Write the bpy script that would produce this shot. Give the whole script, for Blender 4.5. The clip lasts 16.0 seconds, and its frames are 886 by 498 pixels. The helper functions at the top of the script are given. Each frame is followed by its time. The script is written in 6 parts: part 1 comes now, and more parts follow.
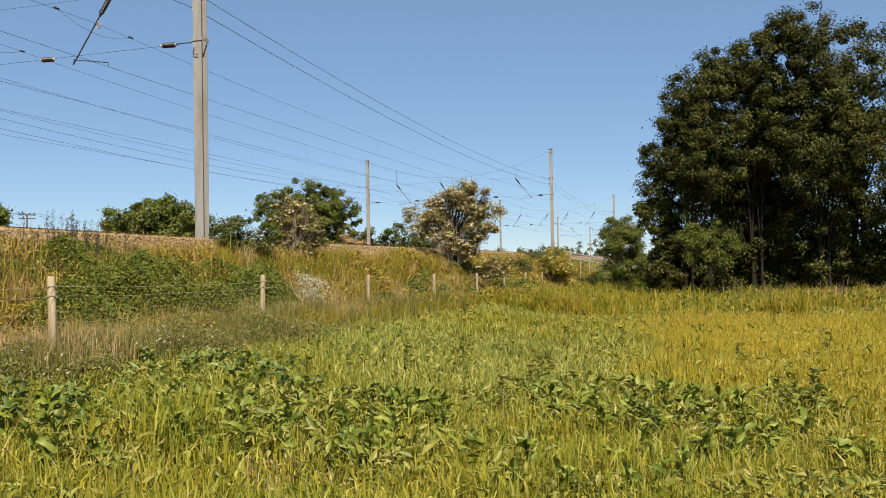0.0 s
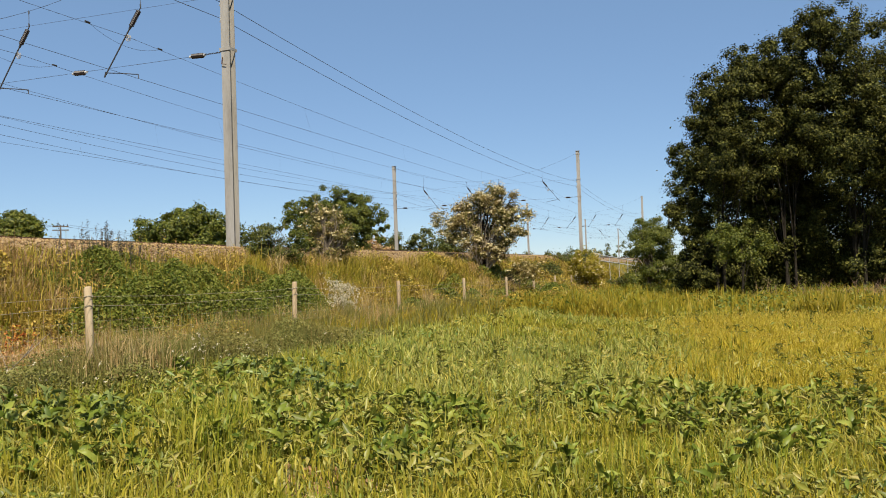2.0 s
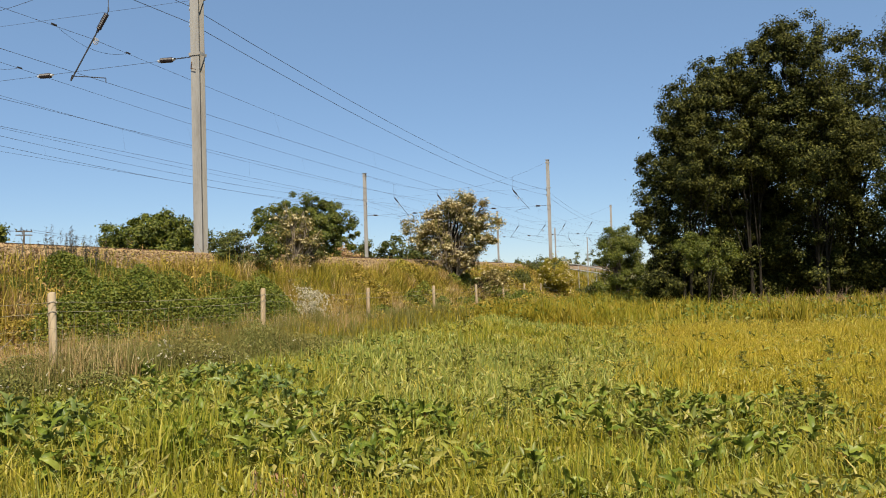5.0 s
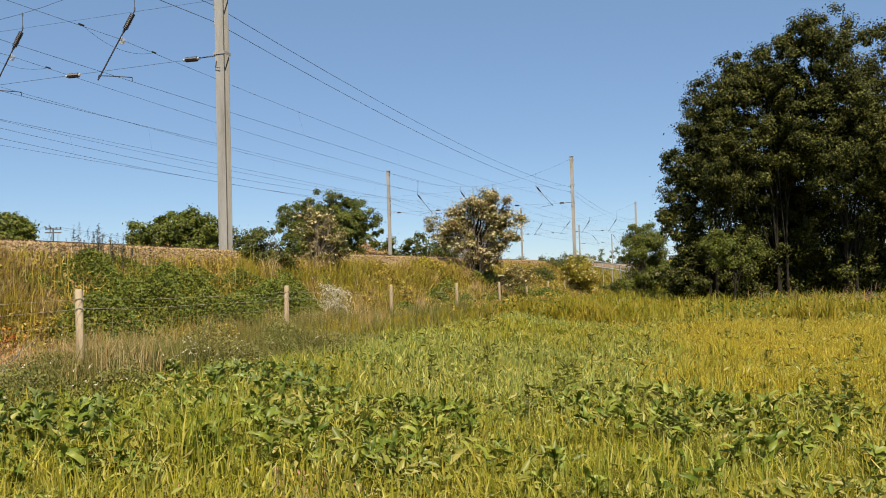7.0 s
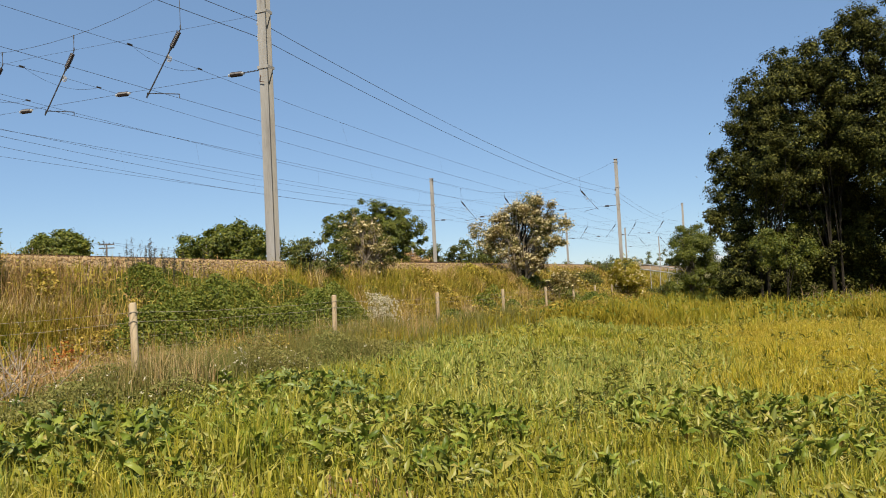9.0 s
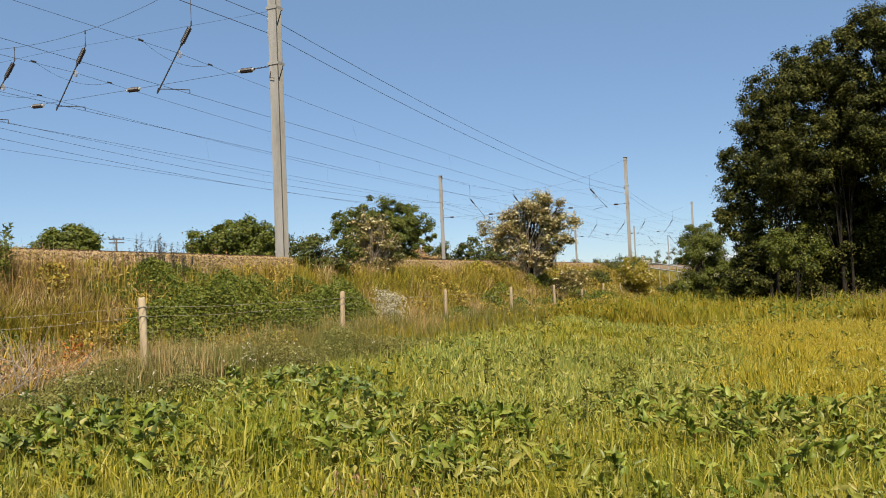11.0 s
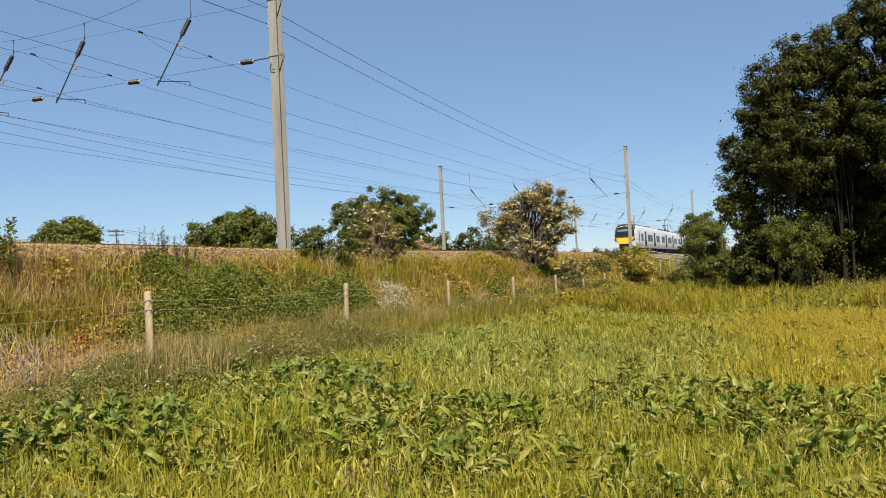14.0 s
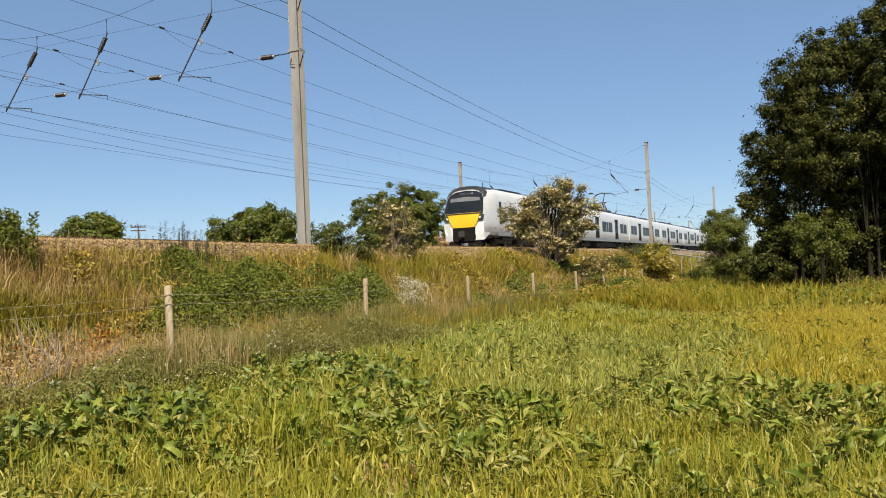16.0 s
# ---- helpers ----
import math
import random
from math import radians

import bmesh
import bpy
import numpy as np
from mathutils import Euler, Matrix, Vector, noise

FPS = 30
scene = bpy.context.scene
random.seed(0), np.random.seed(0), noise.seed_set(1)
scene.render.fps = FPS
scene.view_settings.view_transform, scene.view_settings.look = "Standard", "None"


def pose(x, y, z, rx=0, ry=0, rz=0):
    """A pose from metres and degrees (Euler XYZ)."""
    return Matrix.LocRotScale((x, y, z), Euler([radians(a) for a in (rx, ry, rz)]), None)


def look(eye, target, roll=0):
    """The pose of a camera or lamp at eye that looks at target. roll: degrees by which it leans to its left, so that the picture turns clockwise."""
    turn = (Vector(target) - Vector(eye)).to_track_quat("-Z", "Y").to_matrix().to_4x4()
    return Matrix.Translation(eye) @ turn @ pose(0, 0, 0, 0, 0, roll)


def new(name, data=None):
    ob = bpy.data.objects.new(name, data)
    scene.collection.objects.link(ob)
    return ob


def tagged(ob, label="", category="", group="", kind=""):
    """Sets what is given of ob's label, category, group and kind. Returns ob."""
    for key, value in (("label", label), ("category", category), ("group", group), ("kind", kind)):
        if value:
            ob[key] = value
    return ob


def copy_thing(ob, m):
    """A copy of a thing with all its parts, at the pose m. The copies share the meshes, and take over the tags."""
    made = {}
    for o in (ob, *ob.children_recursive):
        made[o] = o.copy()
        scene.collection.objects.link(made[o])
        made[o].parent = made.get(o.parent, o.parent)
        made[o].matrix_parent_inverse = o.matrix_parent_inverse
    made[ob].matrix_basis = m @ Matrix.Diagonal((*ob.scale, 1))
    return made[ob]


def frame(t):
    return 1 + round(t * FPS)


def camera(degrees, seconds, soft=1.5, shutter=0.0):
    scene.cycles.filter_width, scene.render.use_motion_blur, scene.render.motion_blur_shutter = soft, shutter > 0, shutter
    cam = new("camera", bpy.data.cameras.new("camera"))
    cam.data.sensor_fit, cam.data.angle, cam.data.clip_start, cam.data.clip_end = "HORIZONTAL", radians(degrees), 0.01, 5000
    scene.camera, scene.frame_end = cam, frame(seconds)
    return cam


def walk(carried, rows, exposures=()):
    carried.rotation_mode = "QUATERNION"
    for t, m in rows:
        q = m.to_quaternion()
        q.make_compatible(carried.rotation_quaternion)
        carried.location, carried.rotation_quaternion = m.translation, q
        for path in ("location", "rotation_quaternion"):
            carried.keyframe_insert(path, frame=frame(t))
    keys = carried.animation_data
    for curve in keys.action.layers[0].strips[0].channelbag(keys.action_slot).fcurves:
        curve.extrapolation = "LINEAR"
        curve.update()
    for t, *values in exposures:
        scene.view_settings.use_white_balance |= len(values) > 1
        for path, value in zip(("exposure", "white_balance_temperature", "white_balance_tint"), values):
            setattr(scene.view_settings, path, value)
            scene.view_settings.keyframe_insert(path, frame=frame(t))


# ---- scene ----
cam = camera(56.7, 16.0, soft=0.95)
PATH = [
    (0, (-0.049, 0.688, 1.308), (-0.053, 2.687, 1.362), -1.1),
    (0.5, (-0.034, 0.702, 1.313), (-0.069, 2.701, 1.379), -1.2),
    (1, (-0.074, 0.721, 1.309), (-0.144, 2.718, 1.378), -1.4),
    (1.5, (-0.101, 0.737, 1.308), (-0.179, 2.735, 1.373), -1.7),
    (2, (-0.116, 0.741, 1.305), (-0.186, 2.739, 1.372), -2.0),
    (2.5, (-0.114, 0.712, 1.3), (-0.167, 2.71, 1.368), -1.9),
    (3, (-0.122, 0.736, 1.306), (-0.153, 2.735, 1.378), -1.8),
    (3.5, (-0.117, 0.719, 1.307), (-0.128, 2.718, 1.384), -2.0),
    (4, (-0.11, 0.697, 1.298), (-0.112, 2.695, 1.382), -2.0),
    (6.3, (-0.101, 0.744, 1.303), (-0.114, 2.743, 1.38), -1.1),
    (6.5, (-0.083, 0.726, 1.295), (-0.113, 2.724, 1.371), -1.0),
    (7, (-0.08, 0.712, 1.303), (-0.135, 2.71, 1.381), -1.7),
    (7.5, (-0.079, 0.728, 1.308), (-0.15, 2.725, 1.388), -2.1),
    (8, (-0.083, 0.715, 1.3), (-0.175, 2.712, 1.386), -2.6),
    (8.5, (-0.082, 0.718, 1.293), (-0.213, 2.712, 1.382), -3.0),
    (9, (-0.095, 0.725, 1.3), (-0.258, 2.716, 1.399), -2.9),
    (11.5, (-0.093, 0.712, 1.303), (-0.279, 2.701, 1.394), -2.4),
    (12, (-0.09, 0.704, 1.301), (-0.28, 2.693, 1.39), -2.4),
    (12.5, (-0.117, 0.72, 1.313), (-0.306, 2.709, 1.399), -2.7),
    (13, (-0.151, 0.696, 1.335), (-0.341, 2.685, 1.418), -2.7),
    (13.5, (-0.147, 0.689, 1.345), (-0.334, 2.679, 1.421), -2.8),
    (14, (-0.167, 0.719, 1.328), (-0.351, 2.71, 1.397), -2.8),
    (14.5, (-0.153, 0.709, 1.332), (-0.34, 2.699, 1.398), -2.6),
    (15, (-0.172, 0.748, 1.318), (-0.366, 2.738, 1.381), -2.7),
    (15.5, (-0.186, 0.779, 1.311), (-0.392, 2.768, 1.371), -2.7),
    (16, (-0.183, 0.791, 1.316), (-0.414, 2.776, 1.378), -2.6),
]
walk(cam, [(t, look(eye, target, roll)) for t, eye, target, roll in PATH])

# ---- world, sun, exposure ----
SUN = Vector((0.20, -0.98, 0.0)) * math.cos(radians(52)) + Vector((0, 0, math.sin(radians(52))))
world = bpy.data.worlds.new("sky")
scene.world = world
world.use_nodes = True
wn = world.node_tree.nodes
sky = wn.new("ShaderNodeTexSky")
sky.sky_type = "NISHITA"
sky.sun_disc = False
sky.sun_elevation = radians(52)
sky.sun_rotation = radians(172)
sky.air_density, sky.dust_density, sky.ozone_density = 0.85, 0.0, 3.2
wn["Background"].inputs["Strength"].default_value = 0.065
haze = wn.new("ShaderNodeMix")      # thin even haze over the whole sky
haze.data_type = "RGBA"
haze.inputs["Factor"].default_value = 0.42
haze.inputs["B"].default_value = (2.22, 3.76, 6.00, 1)
world.node_tree.links.new(sky.outputs["Color"], haze.inputs["A"])
world.node_tree.links.new(haze.outputs["Result"], wn["Background"].inputs["Color"])
sun = new("sun", bpy.data.lights.new("sun", "SUN"))
sun.data.energy, sun.data.angle, sun.data.color = 5.0, radians(0.55), (1.0, 0.905, 0.75)
sun.matrix_world = look(SUN * 60, (0, 0, 0))
scene.view_settings.exposure = 0.85


# ---- frame of the railway: s metres across from the camera towards it, q metres along it ----
TURN = 17.5
SN, CS = math.sin(radians(TURN)), math.cos(radians(TURN))
RAIL = pose(0, 0, 0, 0, 0, -TURN)
SPAN, Q1 = 54.3, 19.9            # distance of the masts, the first one's place
S_NEAR, S_FAR = 13.22, 31.15     # the two rows of masts
TRACKS = (15.85, 19.33, 23.72, 27.9)     # centres of the four tracks
LINES = (16.25, 20.35, 23.72, 27.9)      # their contact wires at the masts
GRADE = 0.0062


def W(s, q, z=0.0):
    return Vector((-CS * s + SN * q, SN * s + CS * q, z))


def sq(x, y):
    return -CS * x + SN * y, SN * x + CS * y


def smooth(v):
    v = np.clip(v, 0, 1)
    return v * v * (3 - 2 * v)


def rail_z(q):
    return 2.50 + GRADE * np.clip(q - 20, 0, 900)


def ground_z(s, q):
    s, q = np.asarray(s, float), np.asarray(q, float)
    field = -0.30 + 0.36 * smooth((s - 2.5) / 6.0) - 0.0050 * np.clip(q - 9, 0, 60)
    field = field + 0.035 * np.sin(1.3 * s + 0.7 * q) * np.sin(0.9 * q - 0.5 * s) + 0.02 * np.sin(3.1 * s) * np.sin(2.7 * q)
    crest = rail_z(q) - 0.50
    bank = smooth((s - 8.9) / 3.5) * 0.6 + np.clip((s - 8.9) / 3.5, 0, 1) * 0.4
    bank = bank + 0.05 * np.sin(2.1 * q + s) * np.exp(-((s - 10.5) / 0.9) ** 2)
    z = field + (crest - field) * bank
    far = smooth((s - 32.2) / 5.0)
    return z + (0.8 - z) * far


def ground_at(s, q):
    return float(ground_z(s, q))


# ---- building helpers ----
def mesh_of(name, bm, mat=None, flat=False):
    me = bpy.data.meshes.new(name)
    bm.to_mesh(me)
    bm.free()
    if mat:
        me.materials.append(mat)
    if not flat:
        me.polygons.foreach_set("use_smooth", [False] * len(me.polygons))
    return me


def part(name, bm, mat, parent, label=""):
    ob = new(name, mesh_of(name, bm, mat))
    ob.parent = parent
    return tagged(ob, label)


def smooth_shade(ob, angle=40):
    ob.data.polygons.foreach_set("use_smooth", [True] * len(ob.data.polygons))
    ob.data.set_sharp_from_angle(angle=radians(angle))
    return ob


def arrays_mesh(name, co, loops, sizes, mat):
    me = bpy.data.meshes.new(name)
    me.vertices.add(len(co))
    me.vertices.foreach_set("co", np.ascontiguousarray(co, np.float32).ravel())
    me.loops.add(len(loops))
    me.loops.foreach_set("vertex_index", np.ascontiguousarray(loops, np.int32))
    me.polygons.add(len(sizes))
    starts = np.concatenate(([0], np.cumsum(sizes)[:-1])).astype(np.int32)
    me.polygons.foreach_set("loop_start", starts)
    me.update(calc_edges=True)
    me.validate()
    me.materials.append(mat)
    return me


def box(bm, x0, x1, y0, y1, z0, z1, bevel=0.0):
    m = Matrix.LocRotScale(((x0 + x1) / 2, (y0 + y1) / 2, (z0 + z1) / 2), None, (x1 - x0, y1 - y0, z1 - z0))
    made = bmesh.ops.create_cube(bm, size=1, matrix=m)["verts"]
    if bevel:
        edges = list({e for v in made for e in v.link_edges})
        bmesh.ops.bevel(bm, geom=edges, offset=bevel, segments=1, affect="EDGES")
    return bm


def tube(bm, points, radii, n=6, cap=True):
    pts = [Vector(p) for p in points]
    if not hasattr(radii, "__len__"):
        radii = [radii] * len(pts)
    rings = []
    for i, p in enumerate(pts):
        way = (pts[min(i + 1, len(pts) - 1)] - pts[max(i - 1, 0)]).normalized()
        ref = Vector((0, 0, 1)) if abs(way.z) < 0.9 else Vector((1, 0, 0))
        u = way.cross(ref).normalized()
        v = way.cross(u).normalized()
        rings.append([bm.verts.new(p + (u * math.cos(k * math.tau / n) + v * math.sin(k * math.tau / n)) * radii[i]) for k in range(n)])
    for a, b in zip(rings, rings[1:]):
        for k in range(n):
            bm.faces.new((a[k], a[(k + 1) % n], b[(k + 1) % n], b[k]))
    if cap:
        bm.faces.new(rings[0][::-1])
        bm.faces.new(rings[-1])
    return bm


def blades(name, P, h, w, bend, mat, rng, parent=None):
    """Grass: every blade is a bent, tapering strip."""
    n = len(P)
    turn, lean = rng.uniform(0, math.tau, n), rng.uniform(0, math.tau, n)
    side = np.stack([np.cos(turn), np.sin(turn), np.zeros(n)], 1)
    to = np.stack([np.cos(lean), np.sin(lean), np.zeros(n)], 1)
    up = np.array([0, 0, 1.0])
    b = np.abs(rng.normal(0, 1, n)) * bend
    b = np.clip(b, 0, 1.3)
    mid = P + up * (h * 0.55)[:, None] + to * (0.22 * b * h)[:, None]
    tip = P + up * (h * (1 - 0.35 * b))[:, None] + to * (b * h * 0.8)[:, None]
    co = np.stack([P - side * w[:, None] / 2, P + side * w[:, None] / 2, mid - side * w[:, None] * 0.42, mid + side * w[:, None] * 0.42, tip], 1).reshape(-1, 3)
    base = np.arange(n)[:, None] * 5
    loops = (base + np.array([0, 1, 3, 2, 2, 3, 4])).ravel()
    sizes = np.tile([4, 3], n)
    ob = new(name, arrays_mesh(name, co, loops, sizes, mat))
    ob.parent = parent
    return ob


def leaf_mesh(name, P, N, size, mat, rng, slim=0.55):
    """Leaves: every one is a folded diamond of two triangles."""
    n = len(P)
    N = N / (np.linalg.norm(N, axis=1, keepdims=True) + 1e-9)
    r = rng.normal(0, 1, (n, 3))
    u = np.cross(N, r)
    u /= np.linalg.norm(u, axis=1, keepdims=True) + 1e-9
    v = np.cross(N, u)
    k = size[:, None]
    co = np.stack([P - u * k * 0.5, P + v * k * slim * 0.5 + N * k * 0.1, P + u * k * 0.5 - N * k * 0.12, P - v * k * slim * 0.5 + N * k * 0.1], 1).reshape(-1, 3)
    base = np.arange(n)[:, None] * 4
    loops = (base + np.array([0, 1, 2, 0, 2, 3])).ravel()
    return arrays_mesh(name, co, loops, np.full(2 * n, 3), mat)


# ---- materials ----
def material(name, rough=0.7, metal=0.0):
    m = bpy.data.materials.new(name)
    m.use_nodes = True
    b = m.node_tree.nodes["Principled BSDF"]
    b.inputs["Roughness"].default_value, b.inputs["Metallic"].default_value = rough, metal
    return m, m.node_tree.nodes, m.node_tree.links, b


def ramp(nodes, colors):
    r = nodes.new("ShaderNodeValToRGB")
    e = r.color_ramp.elements
    while len(e) < len(colors):
        e.new(0.5)
    for i, c in enumerate(colors):
        e[i].position = i / (len(colors) - 1)
        e[i].color = (*c, 1)
    return r


def noise_node(nodes, links, scale, detail=4, rough=0.6, coords="Position"):
    n = nodes.new("ShaderNodeTexNoise")
    n.inputs["Scale"].default_value, n.inputs["Detail"].default_value, n.inputs["Roughness"].default_value = scale, detail, rough
    if coords == "Position":
        links.new(nodes.new("ShaderNodeNewGeometry").outputs["Position"], n.inputs["Vector"])
    else:
        links.new(nodes.new("ShaderNodeTexCoord").outputs["Object"], n.inputs["Vector"])
    return n


def foliage(name, colors, patches=None, patch_scale=0.35, trans=0.3, rough=0.55, patch_amount=0.5, by_object=False, gloss=0.3):
    """Leaves and blades: each one its own shade, drifts of another shade over metres, and light through the blade."""
    m, nodes, links, b = material(name, rough)
    geo = nodes.new("ShaderNodeNewGeometry")
    r = ramp(nodes, colors)
    if by_object:
        links.new(nodes.new("ShaderNodeObjectInfo").outputs["Random"], r.inputs["Fac"])
    else:
        links.new(geo.outputs["Random Per Island"], r.inputs["Fac"])
    color = r.outputs["Color"]
    if patches:
        n = noise_node(nodes, links, patch_scale, 3)
        sharp = nodes.new("ShaderNodeMapRange")
        sharp.inputs["From Min"].default_value, sharp.inputs["From Max"].default_value = 0.42, 0.60
        sharp.inputs["To Max"].default_value = patch_amount
        links.new(n.outputs["Fac"], sharp.inputs["Value"])
        mix = nodes.new("ShaderNodeMix")
        mix.data_type = "RGBA"
        links.new(sharp.outputs["Result"], mix.inputs["Factor"])
        links.new(color, mix.inputs["A"])
        r2 = ramp(nodes, patches)
        links.new(geo.outputs["Random Per Island"], r2.inputs["Fac"])
        links.new(r2.outputs["Color"], mix.inputs["B"])
        color = mix.outputs["Result"]
    links.new(color, b.inputs["Base Color"])
    b.inputs["Specular IOR Level"].default_value = gloss
    t = nodes.new("ShaderNodeBsdfTranslucent")
    links.new(color, t.inputs["Color"])
    mixer = nodes.new("ShaderNodeMixShader")
    mixer.inputs["Fac"].default_value = trans
    links.new(b.outputs["BSDF"], mixer.inputs[1])
    links.new(t.outputs["BSDF"], mixer.inputs[2])
    links.new(mixer.outputs["Shader"], nodes["Material Output"].inputs["Surface"])
    return m


def surface(name, colors, scale=6.0, rough=0.7, metal=0.0, bump=0.15, fine=60.0, coords="Object", stretch=None, gloss=0.5):
    """A solid surface: stains at one scale, grain and relief at a finer one."""
    m, nodes, links, b = material(name, rough, metal)
    n = noise_node(nodes, links, scale, 5, 0.65, coords)
    f = noise_node(nodes, links, fine, 3, 0.6, coords)
    if stretch:
        for tex in (n, f):
            vec = tex.inputs["Vector"].links[0].from_socket
            mp = nodes.new("ShaderNodeMapping")
            mp.inputs["Scale"].default_value = stretch
            links.new(vec, mp.inputs["Vector"])
            links.new(mp.outputs["Vector"], tex.inputs["Vector"])
    add = nodes.new("ShaderNodeMath")
    add.operation = "MULTIPLY_ADD"
    add.inputs[1].default_value, add.inputs[2].default_value = 0.35, -0.17
    links.new(f.outputs["Fac"], add.inputs[0])
    total = nodes.new("ShaderNodeMath")
    links.new(n.outputs["Fac"], total.inputs[0])
    links.new(add.outputs["Value"], total.inputs[1])
    wide = nodes.new("ShaderNodeMapRange")
    wide.inputs["From Min"].default_value, wide.inputs["From Max"].default_value = 0.28, 0.72
    links.new(total.outputs["Value"], wide.inputs["Value"])
    r = ramp(nodes, colors)
    links.new(wide.outputs["Result"], r.inputs["Fac"])
    links.new(r.outputs["Color"], b.inputs["Base Color"])
    b.inputs["Specular IOR Level"].default_value = gloss
    if bump:
        bp = nodes.new("ShaderNodeBump")
        bp.inputs["Strength"].default_value, bp.inputs["Distance"].default_value = bump, 0.02
        links.new(f.outputs["Fac"], bp.inputs["Height"])
        links.new(bp.outputs["Normal"], b.inputs["Normal"])
    return m


M_SOIL = surface("soil and thatch", [(0.045, 0.045, 0.012), (0.085, 0.083, 0.022), (0.120, 0.102, 0.034), (0.170, 0.118, 0.060)], 0.8, 0.95, 0, 1.0, 24, "Position")
M_BALLAST = surface("ballast stone", [(0.074, 0.048, 0.024), (0.168, 0.112, 0.059), (0.250, 0.184, 0.108)], 9, 0.95, 0, 1.0, 26, "Position")
M_STONE = foliage("loose ballast", [(0.067, 0.038, 0.017), (0.193, 0.120, 0.055), (0.312, 0.217, 0.107), (0.208, 0.148, 0.078)], trans=0.0, rough=0.9)
M_STEEL = surface("galvanised steel", [(0.167, 0.152, 0.133), (0.251, 0.236, 0.209), (0.304, 0.289, 0.262)], 2.2, 0.62, 0.15, 0.05, 30, "Position", (1, 1, 0.18))
M_RUST = surface("rusty rail steel", [(0.076, 0.038, 0.023), (0.152, 0.084, 0.046)], 5, 0.7, 0.5, 0.2)
M_CONCRETE = surface("sleeper concrete", [(0.228, 0.213, 0.190), (0.334, 0.312, 0.274)], 3, 0.9, 0, 0.3)
M_WIRE = surface("weathered conductor wire", [(0.034, 0.034, 0.038), (0.057, 0.057, 0.061)], 3, 0.6, 0.4, 0)
M_INS = surface("brown insulator glaze", [(0.007, 0.003, 0.003), (0.014, 0.006, 0.005)], 4, 0.55, 0, 0)
M_FENCEWIRE = surface("dull fence wire", [(0.232, 0.202, 0.143), (0.321, 0.269, 0.188)], 4, 0.9, 0.0, 0)
M_POST = surface("weathered pine post", [(0.201, 0.134, 0.068), (0.301, 0.220, 0.123), (0.375, 0.294, 0.185)], 5, 0.85, 0, 0.3, 40, "Object", (1, 1, 0.12))
M_BARK = surface("grey brown bark", [(0.038, 0.029, 0.020), (0.091, 0.072, 0.052), (0.129, 0.106, 0.080)], 6, 0.95, 0, 0.7, 30, "Position", (1, 1, 0.3))
# darker copy of M_BARK, with the shade under the leaves put into its colour
M_DARKBARK = surface("shaded willow bark", [(0.009, 0.008, 0.005), (0.023, 0.019, 0.014), (0.038, 0.032, 0.023)], 6, 0.95, 0, 0.7, 30, "Position", (1, 1, 0.3), gloss=0.1)
M_DEADWOOD = surface("bleached dead wood", [(0.182, 0.137, 0.091), (0.304, 0.251, 0.190)], 8, 0.9, 0, 0.3)
M_BRUSH = surface("brown brushwood", [(0.060, 0.034, 0.020), (0.140, 0.085, 0.052), (0.200, 0.130, 0.085)], 8, 0.9, 0, 0.3)
M_WHITE = surface("white train paint", [(0.471, 0.471, 0.464), (0.555, 0.555, 0.547)], 0.7, 0.32, 0, 0.0, 8)
M_LOWER = surface("grey skirt paint", [(0.160, 0.164, 0.171), (0.209, 0.213, 0.216)], 0.9, 0.4, 0, 0.0, 8)
M_ROOF = surface("dark roof paint", [(0.018, 0.019, 0.022), (0.033, 0.034, 0.037)], 1.0, 0.55, 0, 0.05, 8)
M_YELLOW = surface("warning yellow paint", [(0.593, 0.357, 0.008), (0.654, 0.418, 0.011)], 1.2, 0.35, 0, 0, 8)
M_BLACK = surface("black gloss surround", [(0.009, 0.010, 0.011), (0.017, 0.017, 0.020)], 2, 0.2, 0, 0)
M_UNDER = surface("grimy underframe", [(0.015, 0.014, 0.012), (0.038, 0.033, 0.027)], 4, 0.8, 0.1, 0.3)
M_DOOR = surface("black door paint", [(0.008, 0.009, 0.012), (0.014, 0.016, 0.020)], 1, 0.7, 0, 0, 8, gloss=0.1)
M_WINDOW = surface("tinted window", [(0.009, 0.012, 0.015), (0.015, 0.019, 0.023)], 1, 0.3, 0, 0, gloss=0.07)
# black of the deflector, and the coupler recess's shade as a colour
M_NOSEBLACK = surface("black deflector and recess shade", [(0.005, 0.005, 0.005), (0.016, 0.013, 0.011)], 6, 0.9, 0, 0.3, gloss=0.1)
M_GREYSEAT = surface("dull cab interior", [(0.076, 0.080, 0.084), (0.114, 0.118, 0.122)], 3, 0.7, 0, 0)
M_LENS = surface("smoked lamp lens", [(0.023, 0.023, 0.027), (0.046, 0.046, 0.049)], 3, 0.12, 0, 0)
M_CABINET = surface("white cabinet paint", [(0.471, 0.471, 0.456), (0.562, 0.562, 0.547)], 2, 0.5, 0, 0.05)
M_RAILING = surface("grey railing", [(0.319, 0.319, 0.304), (0.441, 0.441, 0.426)], 3, 0.55, 0.2, 0.05)

